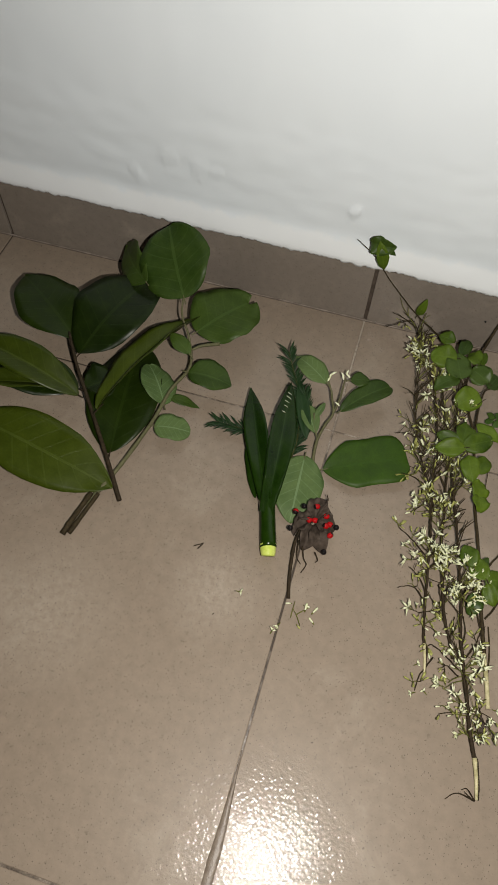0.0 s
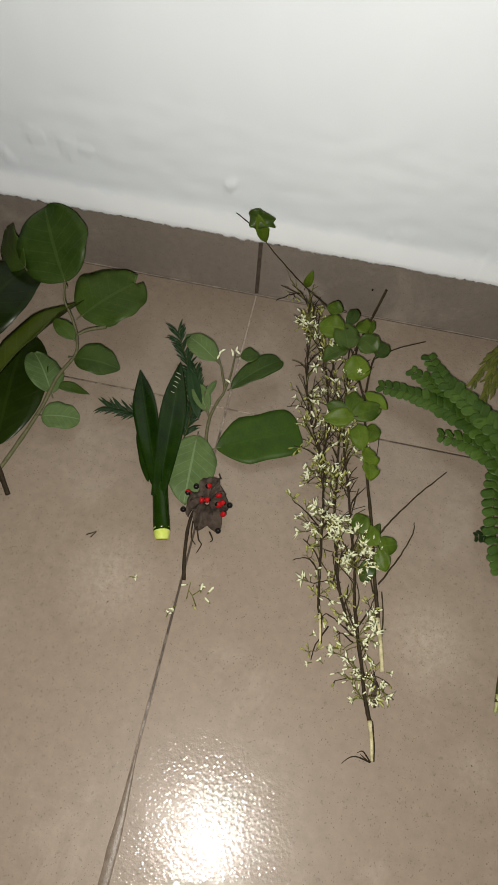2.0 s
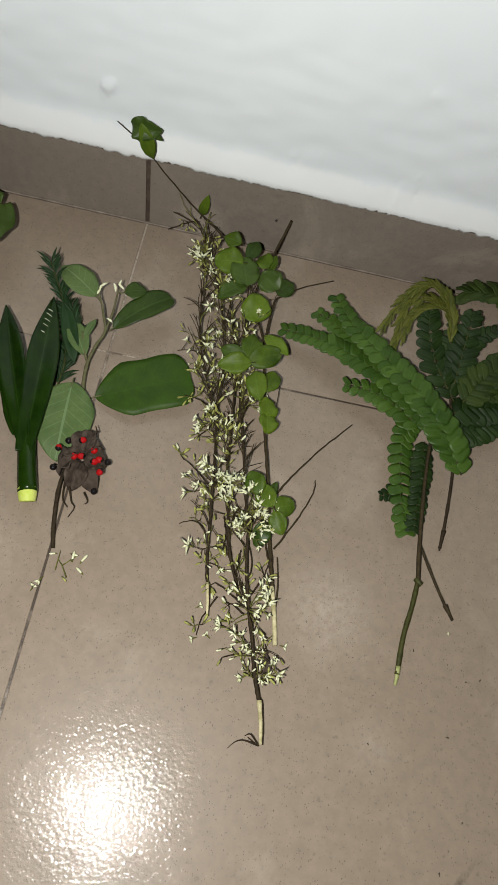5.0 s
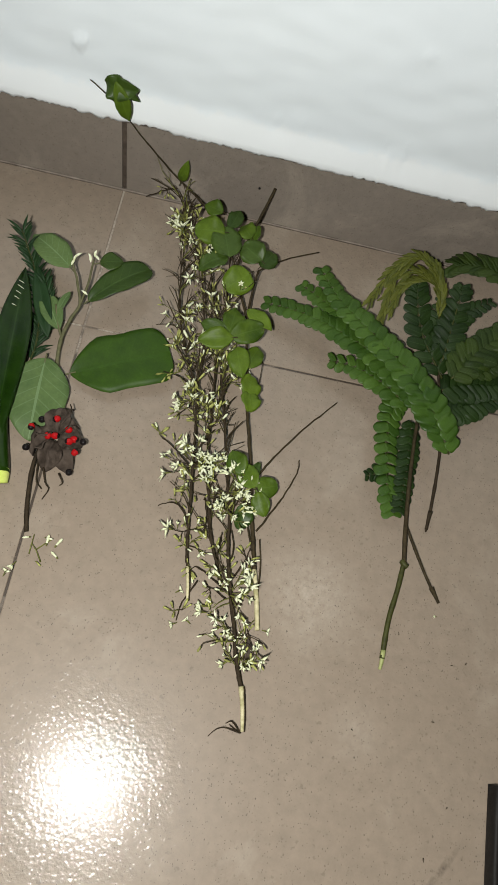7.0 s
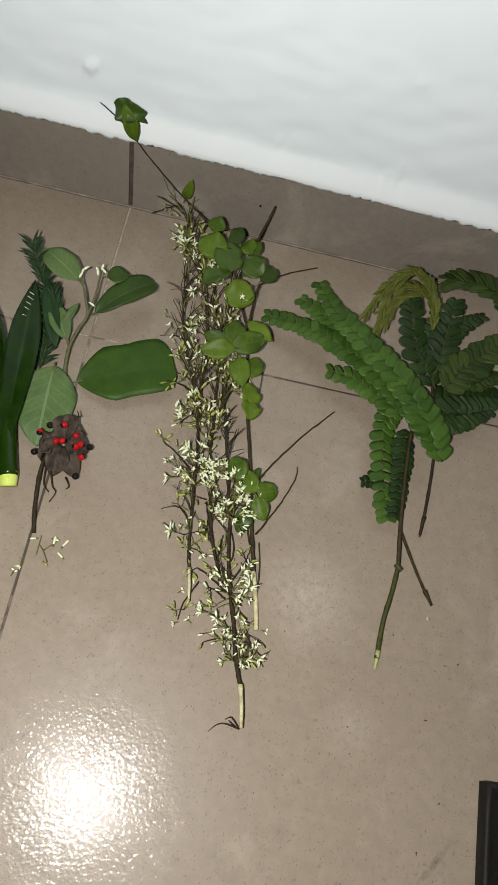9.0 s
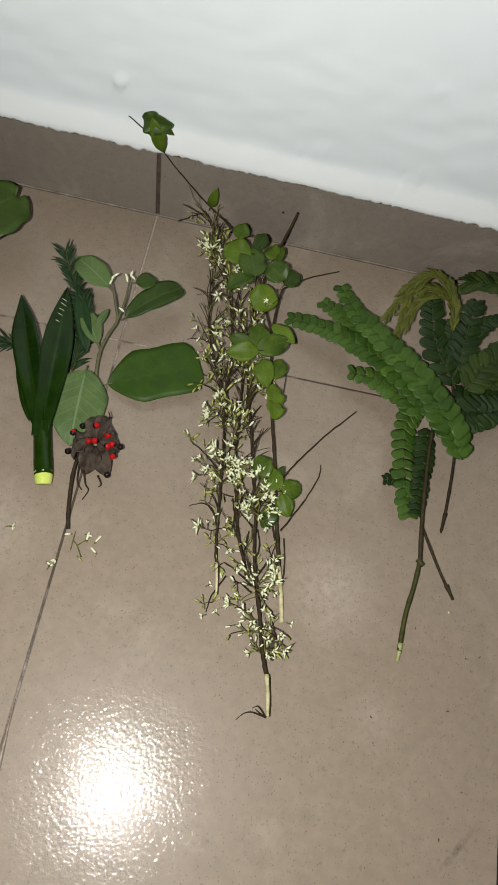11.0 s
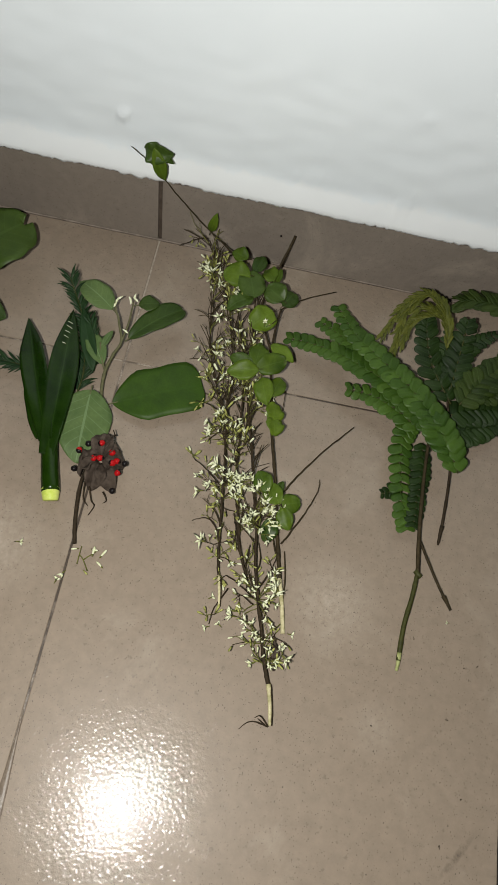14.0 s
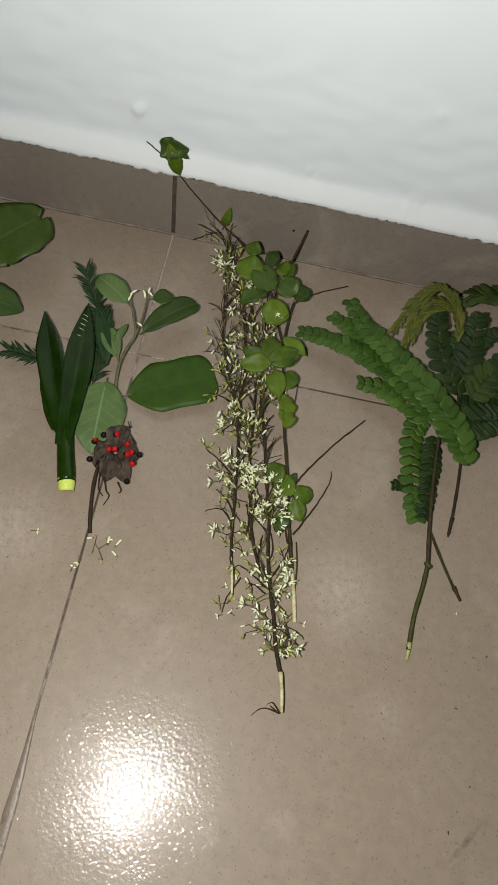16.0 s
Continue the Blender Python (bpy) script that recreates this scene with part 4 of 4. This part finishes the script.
def round_leaf_stem():
    b = thing("leafy_branch", "slender stem with round lime-green leaves and bare twigs", "branch")
    st = bmesh.new()
    rng = random.Random(4)
    main = tube(st, [(0.199, -0.388, 0.005), (0.194, -0.364, 0.006), (0.187, -0.330, 0.008), (0.180, -0.289, 0.011), (0.169, -0.240, 0.014), (0.162, -0.197, 0.018), (0.154, -0.147, 0.022), (0.154, -0.107, 0.027), (0.156, -0.091, 0.031)], 0.0020, 0.0010, 8, 8, 0.12, 0.0002, rng=rng)
    tube(st, [(0.156, -0.091, 0.031), (0.166, -0.082, 0.030), (0.182, -0.065, 0.026), (0.216, -0.041, 0.020)], 0.0009, 0.0006, 6, 6, 0.1, 0.0002, rng=rng)
    tube(st, [(0.134, -0.089, 0.024), (0.137, -0.069, 0.030), (0.145, -0.040, 0.038), (0.152, -0.018, 0.046), (0.157, -0.002, 0.054)], 0.0012, 0.0015, 7, 6, 0.1, 0.0002, rng=rng)
    tube(st, [(0.154, -0.145, 0.020), (0.140, -0.109, 0.022), (0.134, -0.089, 0.024)], 0.0011, 0.0011, 7, 5, 0.1, rng=rng)
    tube(st, [(0.184, -0.308, 0.009), (0.201, -0.279, 0.010), (0.224, -0.247, 0.013), (0.253, -0.213, 0.017)], 0.0010, 0.0006, 6, 6, 0.12, 0.0003, rng=rng)
    tube(st, [(0.195, -0.351, 0.006), (0.208, -0.327, 0.005), (0.216, -0.311, 0.005), (0.225, -0.288, 0.005), (0.225, -0.275, 0.006)], 0.0009, 0.0005, 6, 6, 0.15, 0.0004, rng=rng)
    tube(st, [(0.173, -0.223, 0.014), (0.176, -0.208, 0.014), (0.176, -0.184, 0.014)], 0.0006, 0.0004, 6, 5, 0.15, 0.0003, rng=rng)
    tube(st, [(0.195, -0.372, 0.006), (0.188, -0.354, 0.008), (0.178, -0.323, 0.009), (0.173, -0.309, 0.010)], 0.0009, 0.0006, 6, 5, 0.15, 0.0003, rng=rng)
    tube(st, [(0.204, -0.403, 0.004), (0.203, -0.381, 0.005), (0.199, -0.358, 0.006)], 0.0009, 0.0006, 6, 5, 0.1, rng=rng)
    tube(st, [(0.134, -0.089, 0.024), (0.122, -0.072, 0.032), (0.108, -0.054, 0.040), (0.095, -0.046, 0.050)], 0.0008, 0.0008, 6, 5, 0.1, rng=rng)
    tube(st, [(0.095, -0.046, 0.050), (0.076, -0.024, 0.043), (0.059, -0.013, 0.046), (0.035, -0.007, 0.065), (0.014, -0.006, 0.088), (-0.006, -0.007, 0.115), (-0.029, -0.008, 0.134)], 0.0009, 0.0004, 6, 6, 0.1, 0.0003, rng=rng)
    part("stem", st, TWIG, b)
    foot = bmesh.new()
    tube(foot, [(0.208, -0.435, 0.004), (0.204, -0.411, 0.004), (0.198, -0.385, 0.005)], 0.0021, 0.0023, 8, 5)
    part("peeled_end", foot, PEELED, b, "pale peeled stem end")
    crown = [
        ((0.108, -0.048, 0.054), (0.092, -0.042, 0.054), 0.013, ROUND_LEAF, "ellipse"),
        ((0.113, -0.071, 0.052), (0.088, -0.072, 0.052), 0.021, ROUND_LEAF, "round"),
        ((0.12, -0.06, 0.048), (0.126, -0.037, 0.048), 0.012, MID_LEAF, "ellipse"),
        ((0.123, -0.096, 0.05), (0.114, -0.066, 0.05), 0.023, MID_LEAF, "round"),
        ((0.121, -0.096, 0.048), (0.099, -0.112, 0.048), 0.017, MID_LEAF, "ellipse"),
        ((0.142, -0.064, 0.046), (0.132, -0.049, 0.046), 0.014, ROUND_LEAF, "round"),
        ((0.145, -0.068, 0.044), (0.147, -0.048, 0.044), 0.008, ROUND_LEAF, "ellipse"),
        ((0.155, -0.088, 0.044), (0.137, -0.076, 0.044), 0.020, MID_LEAF, "round"),
        ((0.157, -0.093, 0.042), (0.167, -0.072, 0.042), 0.016, MID_LEAF, "round"),
        ((0.146, -0.108, 0.044), (0.128, -0.127, 0.044), 0.022, ROUND_LEAF, "round"),
    ]
    middle = [
        ((0.138, -0.177, 0.042), (0.141, -0.149, 0.042), 0.016, ROUND_LEAF, "ellipse"),
        ((0.14, -0.184, 0.044), (0.113, -0.192, 0.044), 0.016, ROUND_LEAF, "ellipse"),
        ((0.134, -0.176, 0.042), (0.112, -0.172, 0.042), 0.012, MID_LEAF, "ellipse"),
        ((0.143, -0.18, 0.042), (0.167, -0.166, 0.042), 0.018, ROUND_LEAF, "round"),
        ((0.153, -0.148, 0.04), (0.175, -0.162, 0.04), 0.012, ROUND_LEAF, "ellipse"),
        ((0.148, -0.191, 0.038), (0.156, -0.217, 0.038), 0.016, ROUND_LEAF, "ellipse"),
        ((0.161, -0.203, 0.034), (0.168, -0.182, 0.034), 0.015, ROUND_LEAF, "round"),
        ((0.166, -0.231, 0.03), (0.167, -0.211, 0.03), 0.016, ROUND_LEAF, "round"),
        ((0.167, -0.23, 0.029), (0.17, -0.246, 0.029), 0.015, ROUND_LEAF, "round"),
    ]
    lower = [
        ((0.171, -0.308, 0.027), (0.162, -0.289, 0.027), 0.015, ROUND_LEAF, "ellipse"),
        ((0.185, -0.317, 0.026), (0.171, -0.299, 0.026), 0.015, ROUND_LEAF, "ellipse"),
        ((0.188, -0.318, 0.022), (0.205, -0.311, 0.022), 0.015, ROUND_LEAF, "round"),
        ((0.19, -0.322, 0.022), (0.198, -0.339, 0.022), 0.013, ROUND_LEAF, "ellipse"),
        ((0.182, -0.333, 0.016), (0.179, -0.352, 0.016), 0.013, MID_LEAF, "round"),
        ((0.181, -0.308, 0.02), (0.187, -0.292, 0.02), 0.007, MID_LEAF, "ellipse"),
    ]
    for base, tip, width, skin, form in crown + middle + lower:
        tilt = Vector((rng.uniform(-0.4, 0.4), rng.uniform(-0.75, 0.05), 1))
        low, high = Vector(base), Vector(tip)
        low, high = low.lerp(high, -0.10), low.lerp(high, 1.10)
        high.z += rng.uniform(-0.006, 0.004)
        leaf(b, low, high, width * 1.32, skin, form, up=tilt, fold=rng.uniform(0.05, 0.45), wave=0.08, curl=rng.uniform(0.02, 0.10), notch=rng.choice((0, 0.02, 0.05)), rows=12, cols=6, stem=TWIG, stalk=0.004, stalk_r=0.0005)
    leaf(b, *[(0.061, -0.012, 0.044), (0.066, -0.014, 0.072)], 0.011, ROUND_LEAF, "ellipse", up=(0, -1, 0.6), fold=0.3, rows=8, cols=6, stalk=0.008, stalk_r=0.0006)
    # the curled leaf at the tip: its blade is folded over and hangs
    leaf(b, (-0.014, -0.010, 0.137), (0.013, -0.018, 0.140), 0.021, MID_LEAF, "round", up=(0, -1, 0.5), fold=0.5, curl=0.25, wave=0.16, rows=14, cols=8)
    leaf(b, (-0.004, -0.017, 0.146), (0.009, -0.020, 0.108), 0.014, ROUND_LEAF, "ellipse", up=(0.4, -1, 0.2), fold=0.5, curl=0.08, wave=0.08, rows=12, cols=6)
    leaf(b, (0.004, -0.014, 0.138), (0.017, -0.016, 0.130), 0.007, MID_LEAF, "lance", up=(0.2, -1, 0.3), fold=0.4, rows=8, cols=4)
    tail = bmesh.new()
    tube(tail, [(-0.009, -0.008, 0.118), (-0.012, -0.009, 0.128), (-0.014, -0.010, 0.137)], 0.0005, 0.0005, 5, 4)
    part("leaf_stalk", tail, TWIG, b)
    return b


round_leaf_stem()


# ---- feathered branches ----
LEAFLETS = {}


def frond(parent, pts, size, mat, pairs, seed, angle=72, stem=GREEN_STEM, thin=0.82, taper=0.62, lift=0.0, slant=-0.3, back=0.0):
    """A stalk with two rows of blunt oblong leaflets; broad ones overlap like tiles, narrow ones leave gaps."""
    rng = random.Random(seed)
    st = bmesh.new()
    line = tube(st, pts, 0.0009, 0.0004, 6, 8)
    f0 = part("frond", st, stem, parent)
    kinds = LEAFLETS.setdefault((mat.name, round(thin, 2)), [mesh_of("leaflet", leaf_bm(1.0, thin, "oblong", 0.03 + 0.04 * k, 0.02 + 0.02 * k, 0.03, thick=0.02, rows=8, cols=4, seed=k), [mat, stem]) for k in range(4)])
    n = len(line) - 1
    for k in range(pairs):
        f = (k + 0.5) / pairs
        i = min(n - 1, int(f * n))
        p = line[i].lerp(line[i + 1], f * n - i)
        d = (line[i + 1] - line[i]).normalized()
        s = size * (1 - taper * f ** 1.6) * (0.75 + 0.25 * min(1, f * 6))
        for sgn in (-1, 1):
            side = d.cross(Vector((0, 0, 1))).normalized() * sgn
            a = radians(angle + rng.uniform(-7, 7))
            way = d * math.cos(a) + side * math.sin(a) + Vector((0, 0, lift + rng.uniform(-0.10, 0.10)))
            up = Vector((0, 0, 1)) - side * 0.15 + d * (slant + rng.uniform(-0.12, 0.12))
            q = p - way * s * back + Vector((0, 0, 0.0012 if sgn > 0 else 0))
            part("leaflet", rng.choice(kinds), None, f0, m=aim(q, q + way, up) @ Matrix.Scale(s * rng.uniform(0.92, 1.08), 4))
    return f0


def front_branch():
    b = thing("feathered_branch", "green branch with paired rounded leaflets lying on tiles", "branch", "feathered branches")
    rng = random.Random(8)
    st = bmesh.new()
    tube(st, [(0.317, -0.440, 0.004), (0.320, -0.408, 0.006), (0.326, -0.380, 0.008), (0.330, -0.355, 0.010)], 0.0023, 0.0022, 8, 6, 0.08, rng=rng)
    side = bmesh.new()
    tube(side, [(0.329, -0.320, 0.012), (0.348, -0.356, 0.008), (0.361, -0.377, 0.005), (0.366, -0.384, 0.004)], 0.0013, 0.0013, 7, 5, 0.1, rng=rng)
    tube(side, [(0.358, -0.372, 0.006), (0.362, -0.378, 0.005), (0.366, -0.383, 0.004)], 0.0026, 0.0008, 7, 3)
    tube(st, [(0.328, -0.354, 0.010), (0.330, -0.357, 0.011), (0.333, -0.359, 0.011)], 0.0028, 0.0024, 7, 3)
    part("stem", st, GREEN_STEM, b)
    part("side_stem", side, TWIG, b, "brown side stem with a swollen tip")
    upper = bmesh.new()
    tube(upper, [(0.330, -0.357, 0.010), (0.329, -0.312, 0.013), (0.330, -0.255, 0.018), (0.332, -0.211, 0.024)], 0.0021, 0.0016, 8, 6, 0.08, rng=rng)
    part("upper_stem", upper, TWIG, b, "brown woody upper stem")
    cutb = bmesh.new()
    tube(cutb, [(0.316, -0.449, 0.003), (0.317, -0.442, 0.004), (0.3175, -0.433, 0.005)], 0.0013, 0.0023, 8, 3)
    part("cut_end", cutb, CUT, b, "pale cut end")
    for pts, size, pairs, seed in ((([(0.361, -0.250, 0.030), (0.343, -0.217, 0.038), (0.321, -0.187, 0.043), (0.290, -0.157, 0.044), (0.261, -0.131, 0.042), (0.237, -0.103, 0.036), (0.220, -0.067, 0.026)]), 0.0225, 23, 1), ([(0.340, -0.209, 0.028), (0.318, -0.187, 0.031), (0.288, -0.163, 0.032), (0.258, -0.146, 0.030), (0.229, -0.132, 0.027), (0.199, -0.122, 0.022), (0.169, -0.115, 0.014)], 0.0205, 22, 2), ([(0.321, -0.206, 0.026), (0.294, -0.185, 0.024), (0.268, -0.173, 0.022), (0.240, -0.170, 0.020)], 0.0180, 9, 3), ([(0.257, -0.127, 0.030), (0.230, -0.106, 0.024), (0.202, -0.086, 0.018)], 0.0170, 8, 4)):
        frond(b, pts, size, FERN_LEAF, pairs, seed, 60, thin=0.70, back=0.05, slant=-0.22, taper=0.48)
    frond(b, [(0.321, -0.191, 0.024), (0.306, -0.212, 0.020), (0.305, -0.248, 0.016), (0.310, -0.286, 0.012), (0.317, -0.312, 0.008)], 0.0150, FERN_LEAF, 15, 5, 66, thin=0.80, back=0.05, slant=-0.3, taper=0.25)
    # the inner and right-hand fronds have their shade put into the leaflet colour
    frond(b, [(0.327, -0.216, 0.018), (0.326, -0.264, 0.014), (0.323, -0.309, 0.010)], 0.0140, FERN_SHADED, 13, 6, 60, thin=0.72, back=0.05, taper=0.3)
    frond(b, [(0.309, -0.272, 0.014), (0.298, -0.275, 0.010), (0.289, -0.278, 0.006)], 0.012, FERN_SHADED, 4, 7, 66, thin=0.7, back=0.05)
    return b


front_branch()


def back_branch():
    b = thing("feathered_branch", "feathered branch in shaded green with a yellowish drooping young leaf", "branch", "feathered branches")
    rng = random.Random(9)
    st = bmesh.new()
    tube(st, [(0.352, -0.318, 0.004), (0.355, -0.297, 0.006), (0.359, -0.255, 0.010), (0.359, -0.215, 0.016), (0.351, -0.164, 0.024), (0.348, -0.124, 0.030), (0.345, -0.083, 0.038), (0.339, -0.063, 0.046)], 0.0016, 0.0012, 8, 6, 0.1, rng=rng)
    tube(st, [(0.352, -0.320, 0.003), (0.353, -0.310, 0.005), (0.355, -0.300, 0.006)], 0.0008, 0.0024, 7, 3)
    part("stem", st, BARK, b)
    # folded fronds at the back, in the colour with shade painted in
    frond(b, [(0.352, -0.169, 0.030), (0.327, -0.125, 0.036), (0.318, -0.091, 0.044), (0.317, -0.078, 0.048)], 0.022, FERN_SHADED, 11, 11, 58, thin=0.56, slant=-0.55)
    frond(b, [(0.351, -0.155, 0.028), (0.345, -0.121, 0.036), (0.343, -0.085, 0.044)], 0.018, FERN_SHADED, 9, 12, 58, thin=0.56, slant=-0.55)
    frond(b, [(0.351, -0.151, 0.032), (0.355, -0.121, 0.040), (0.360, -0.085, 0.050), (0.361, -0.073, 0.054)], 0.020, FERN_SHADED, 10, 13, 58, thin=0.56, slant=-0.55)
    frond(b, [(0.353, -0.119, 0.036), (0.370, -0.096, 0.044), (0.395, -0.080, 0.050)], 0.016, FERN_SHADED, 9, 14, 58, thin=0.56, slant=-0.55)
    frond(b, [(0.353, -0.179, 0.024), (0.385, -0.167, 0.024), (0.417, -0.160, 0.022), (0.453, -0.147, 0.018)], 0.023, FERN_SHADED, 13, 15, 58, thin=0.56, slant=-0.55)
    frond(b, [(0.349, -0.200, 0.020), (0.381, -0.190, 0.020), (0.418, -0.172, 0.018)], 0.023, FERN_SHADED, 10, 16, 58, thin=0.56, slant=-0.55)
    frond(b, [(0.360, -0.170, 0.034), (0.383, -0.140, 0.042), (0.410, -0.115, 0.050), (0.438, -0.097, 0.054)], 0.024, MIX_LEAF, 16, 17, 58, thin=0.56, slant=-0.4)
    frond(b, [(0.381, -0.159, 0.034), (0.404, -0.145, 0.036), (0.428, -0.140, 0.034)], 0.016, MIX_LEAF, 10, 18, 58, thin=0.56, slant=-0.4)
    frond(b, [(0.437, -0.108, 0.050), (0.424, -0.077, 0.060), (0.397, -0.056, 0.066), (0.369, -0.047, 0.060), (0.355, -0.046, 0.052)], 0.024, MIX_LEAF, 22, 19, 38, thin=0.42, taper=0.2)
    # the young leaf that arches over and droops
    for k, pts in enumerate(([(0.341, -0.110, 0.044), (0.338, -0.088, 0.056), (0.327, -0.073, 0.066), (0.310, -0.055, 0.064), (0.288, -0.069, 0.052), (0.270, -0.104, 0.036)], [(0.339, -0.091, 0.052), (0.329, -0.073, 0.066), (0.313, -0.054, 0.060), (0.292, -0.075, 0.048), (0.285, -0.118, 0.032)],
                             [(0.340, -0.093, 0.050), (0.330, -0.082, 0.060), (0.312, -0.077, 0.052), (0.288, -0.094, 0.038)], [(0.338, -0.089, 0.048), (0.331, -0.075, 0.056), (0.306, -0.068, 0.052), (0.293, -0.107, 0.034)])):
        frond(b, pts, 0.014, FERN_YOUNG, 42, 30 + k, 19, GREEN_STEM, thin=0.19, taper=0.15)
    return b


MIX_LEAF = leaf_material("leaflet_olive", (0.014, 0.029, 0.003), (0.038, 0.062, 0.007), (0.15, 0.24, 0.07), 0.5, 8, 2.5, 0.2, 0.2)
back_branch()


# ---- loose bits ----
dry = leaf_bm(0.030, 0.007, "lance", 1.1, 0.2, 0.12, rows=12, cols=4, seed=77, thick=0.0006)
dry = part("dry_leaf", dry, [POD, BARK], m=aim((0.200, -0.442, 0.007), (0.206, -0.471, 0.003)))
tagged(dry, "narrow curled dry brown leaf beside a flowering stem", "dry leaf")
def fallen_flowers():
    b = thing("fallen_flowers", "a few fallen white flowers on a tile joint", "flowers")
    rng = random.Random(17)
    st = bmesh.new()
    for pts in ([(0.010, -0.406, 0.002), (0.010, -0.398, 0.003), (0.010, -0.389, 0.003)], [(0.021, -0.411, 0.002), (0.015, -0.402, 0.003), (0.010, -0.397, 0.003)], [(0.015, -0.401, 0.002), (0.021, -0.395, 0.003), (0.026, -0.390, 0.003)]):
        tube(st, pts, 0.0006, 0.0004, 5, 3)
    part("flower_stalk", st, CALYX, b)
    for p in [(0.008, -0.392, 0.003), (0.019, -0.390, 0.003), (0.029, -0.397, 0.003), (0.002, -0.414, 0.003), (0.017, -0.411, 0.003), (0.034, -0.406, 0.003), (0.022, -0.397, 0.003)]:
        a = rng.uniform(0, 6.3)
        me = rng.choice(FLOWERS[:3] + BUDS)
        part("flower" if me.name.startswith("flower") else "bud", me, None, b, m=aim(p, Vector(p) + Vector((math.cos(a), math.sin(a), 0.1))) @ Matrix.Scale(1.1, 4))
    return b


fallen_flowers()
for p in [(-0.050, -0.396, 0.003), (-0.005, -0.428, 0.003), (0.152, -0.439, 0.002), (0.141, -0.440, 0.003), (0.135, -0.416, 0.003), (0.212, -0.434, 0.003), (0.366, -0.396, 0.002)]:
    ob = part("petal", FLOWERS[3], None, None, m=pose(*p, 0, 0, random.Random(p[0]).uniform(0, 360)) @ Matrix.Scale(0.45 if p[0] > 0.3 else 0.85, 4))
    tagged(ob, "small white petal fallen on the floor", "petal", "fallen petals")


def slipper():
    """A dark rubber sole: rounded outline, raised rim, studded bed."""
    b = thing("rubber_slipper", "black rubber slipper sole with studded top on tiles", "slipper")
    x0, x1, y0, y1, h = 0.413, 0.506, -0.793, -0.523, 0.016
    def ring(inset, z):
        out = []
        for k in range(48):
            t = k / 48 * 4
            side, f = int(t), t % 1
            x, y = ((f, 1), (1, 1 - f), (1 - f, 0), (0, f))[side]
            px, py = x0 + (x1 - x0) * x, y0 + (y1 - y0) * y
            swell = 0.005 * math.sin(math.pi * y)
            px += swell if x > 0.5 else -swell
            cx, cy = (x0 + x1) / 2, (y0 + y1) / 2
            px += -inset if px > cx else inset
            py += -inset if py > cy else inset
            out.append((px, py, z))
        return out
    bm = bmesh.new()
    levels = [ring(0.001, 0.0), ring(0, 0.002), ring(0, h - 0.002), ring(0.0012, h), ring(0.004, h), ring(0.006, h - 0.002)]
    rows = [[bm.verts.new(c) for c in r] for r in levels]
    for a, c in zip(rows, rows[1:]):
        for k in range(48):
            bm.faces.new((a[k], a[(k + 1) % 48], c[(k + 1) % 48], c[k]))
    bm.faces.new(rows[-1])
    bm.faces.new(rows[0][::-1])
    part("sole", bm, RUBBER, b)
    stud = bmesh.new()
    bmesh.ops.create_cone(stud, cap_ends=True, segments=6, radius1=0.0019, radius2=0.0012, depth=0.0016)
    stud = mesh_of("stud", stud, RUBBER, False)
    for i in range(9):
        for j in range(32):
            part("stud", stud, None, b, m=pose(x0 + 0.012 + 0.0085 * i + 0.004 * (j % 2), y1 - 0.014 - 0.0078 * j, h - 0.0014))
    return b


slipper()
bits = bmesh.new()
for pts in ([(-0.107, -0.362, 0.001), (-0.101, -0.359, 0.002), (-0.098, -0.356, 0.001)], [(-0.102, -0.364, 0.001), (-0.099, -0.359, 0.002), (-0.098, -0.357, 0.001)]):
    tube(bits, pts, 0.0006, 0.0004, 5, 3)
tagged(part("dry_bits", bits, BARK), "tiny dry brown bits on the floor", "plant debris")

speck = bmesh.new()
bmesh.ops.create_icosphere(speck, subdivisions=1, radius=0.0014, matrix=Matrix.Translation((0.141, -0.0008, 0.048)))
tagged(part("dirt_speck", speck, BLACK), "tiny black speck stuck on the skirting tile", "dirt")


def crumb(seed):
    """A splinter of dry stem, a few millimetres long."""
    rng = random.Random(seed)
    bm = bmesh.new()
    long = rng.uniform(0.0012, 0.0024)
    tube(bm, [(-long, 0, 0.0006), (0, rng.uniform(-0.0006, 0.0006), 0.0009), (long, 0, 0.0005)], 0.0004, 0.0006, 6, 2, 0.4, 0.0002, rng=rng)
    return mesh_of("crumb", bm, BARK)


for k, (x, y) in enumerate(((0.365, -0.483), (0.379, -0.545), (0.361, -0.583), (0.297, -0.499), (0.381, -0.435), (0.394, -0.431), (0.332, -0.416), (0.395, -0.189), (-0.051, -0.396), (-0.065, -0.425))):
    ob = part("crumb", crumb(k), None, None, m=pose(x, y, 0, 0, 0, 47 * k) @ Matrix.Scale(0.6, 4))
    tagged(ob, "tiny dark splinter of dry stem on the tiles", "plant debris", "crumbs on the floor")
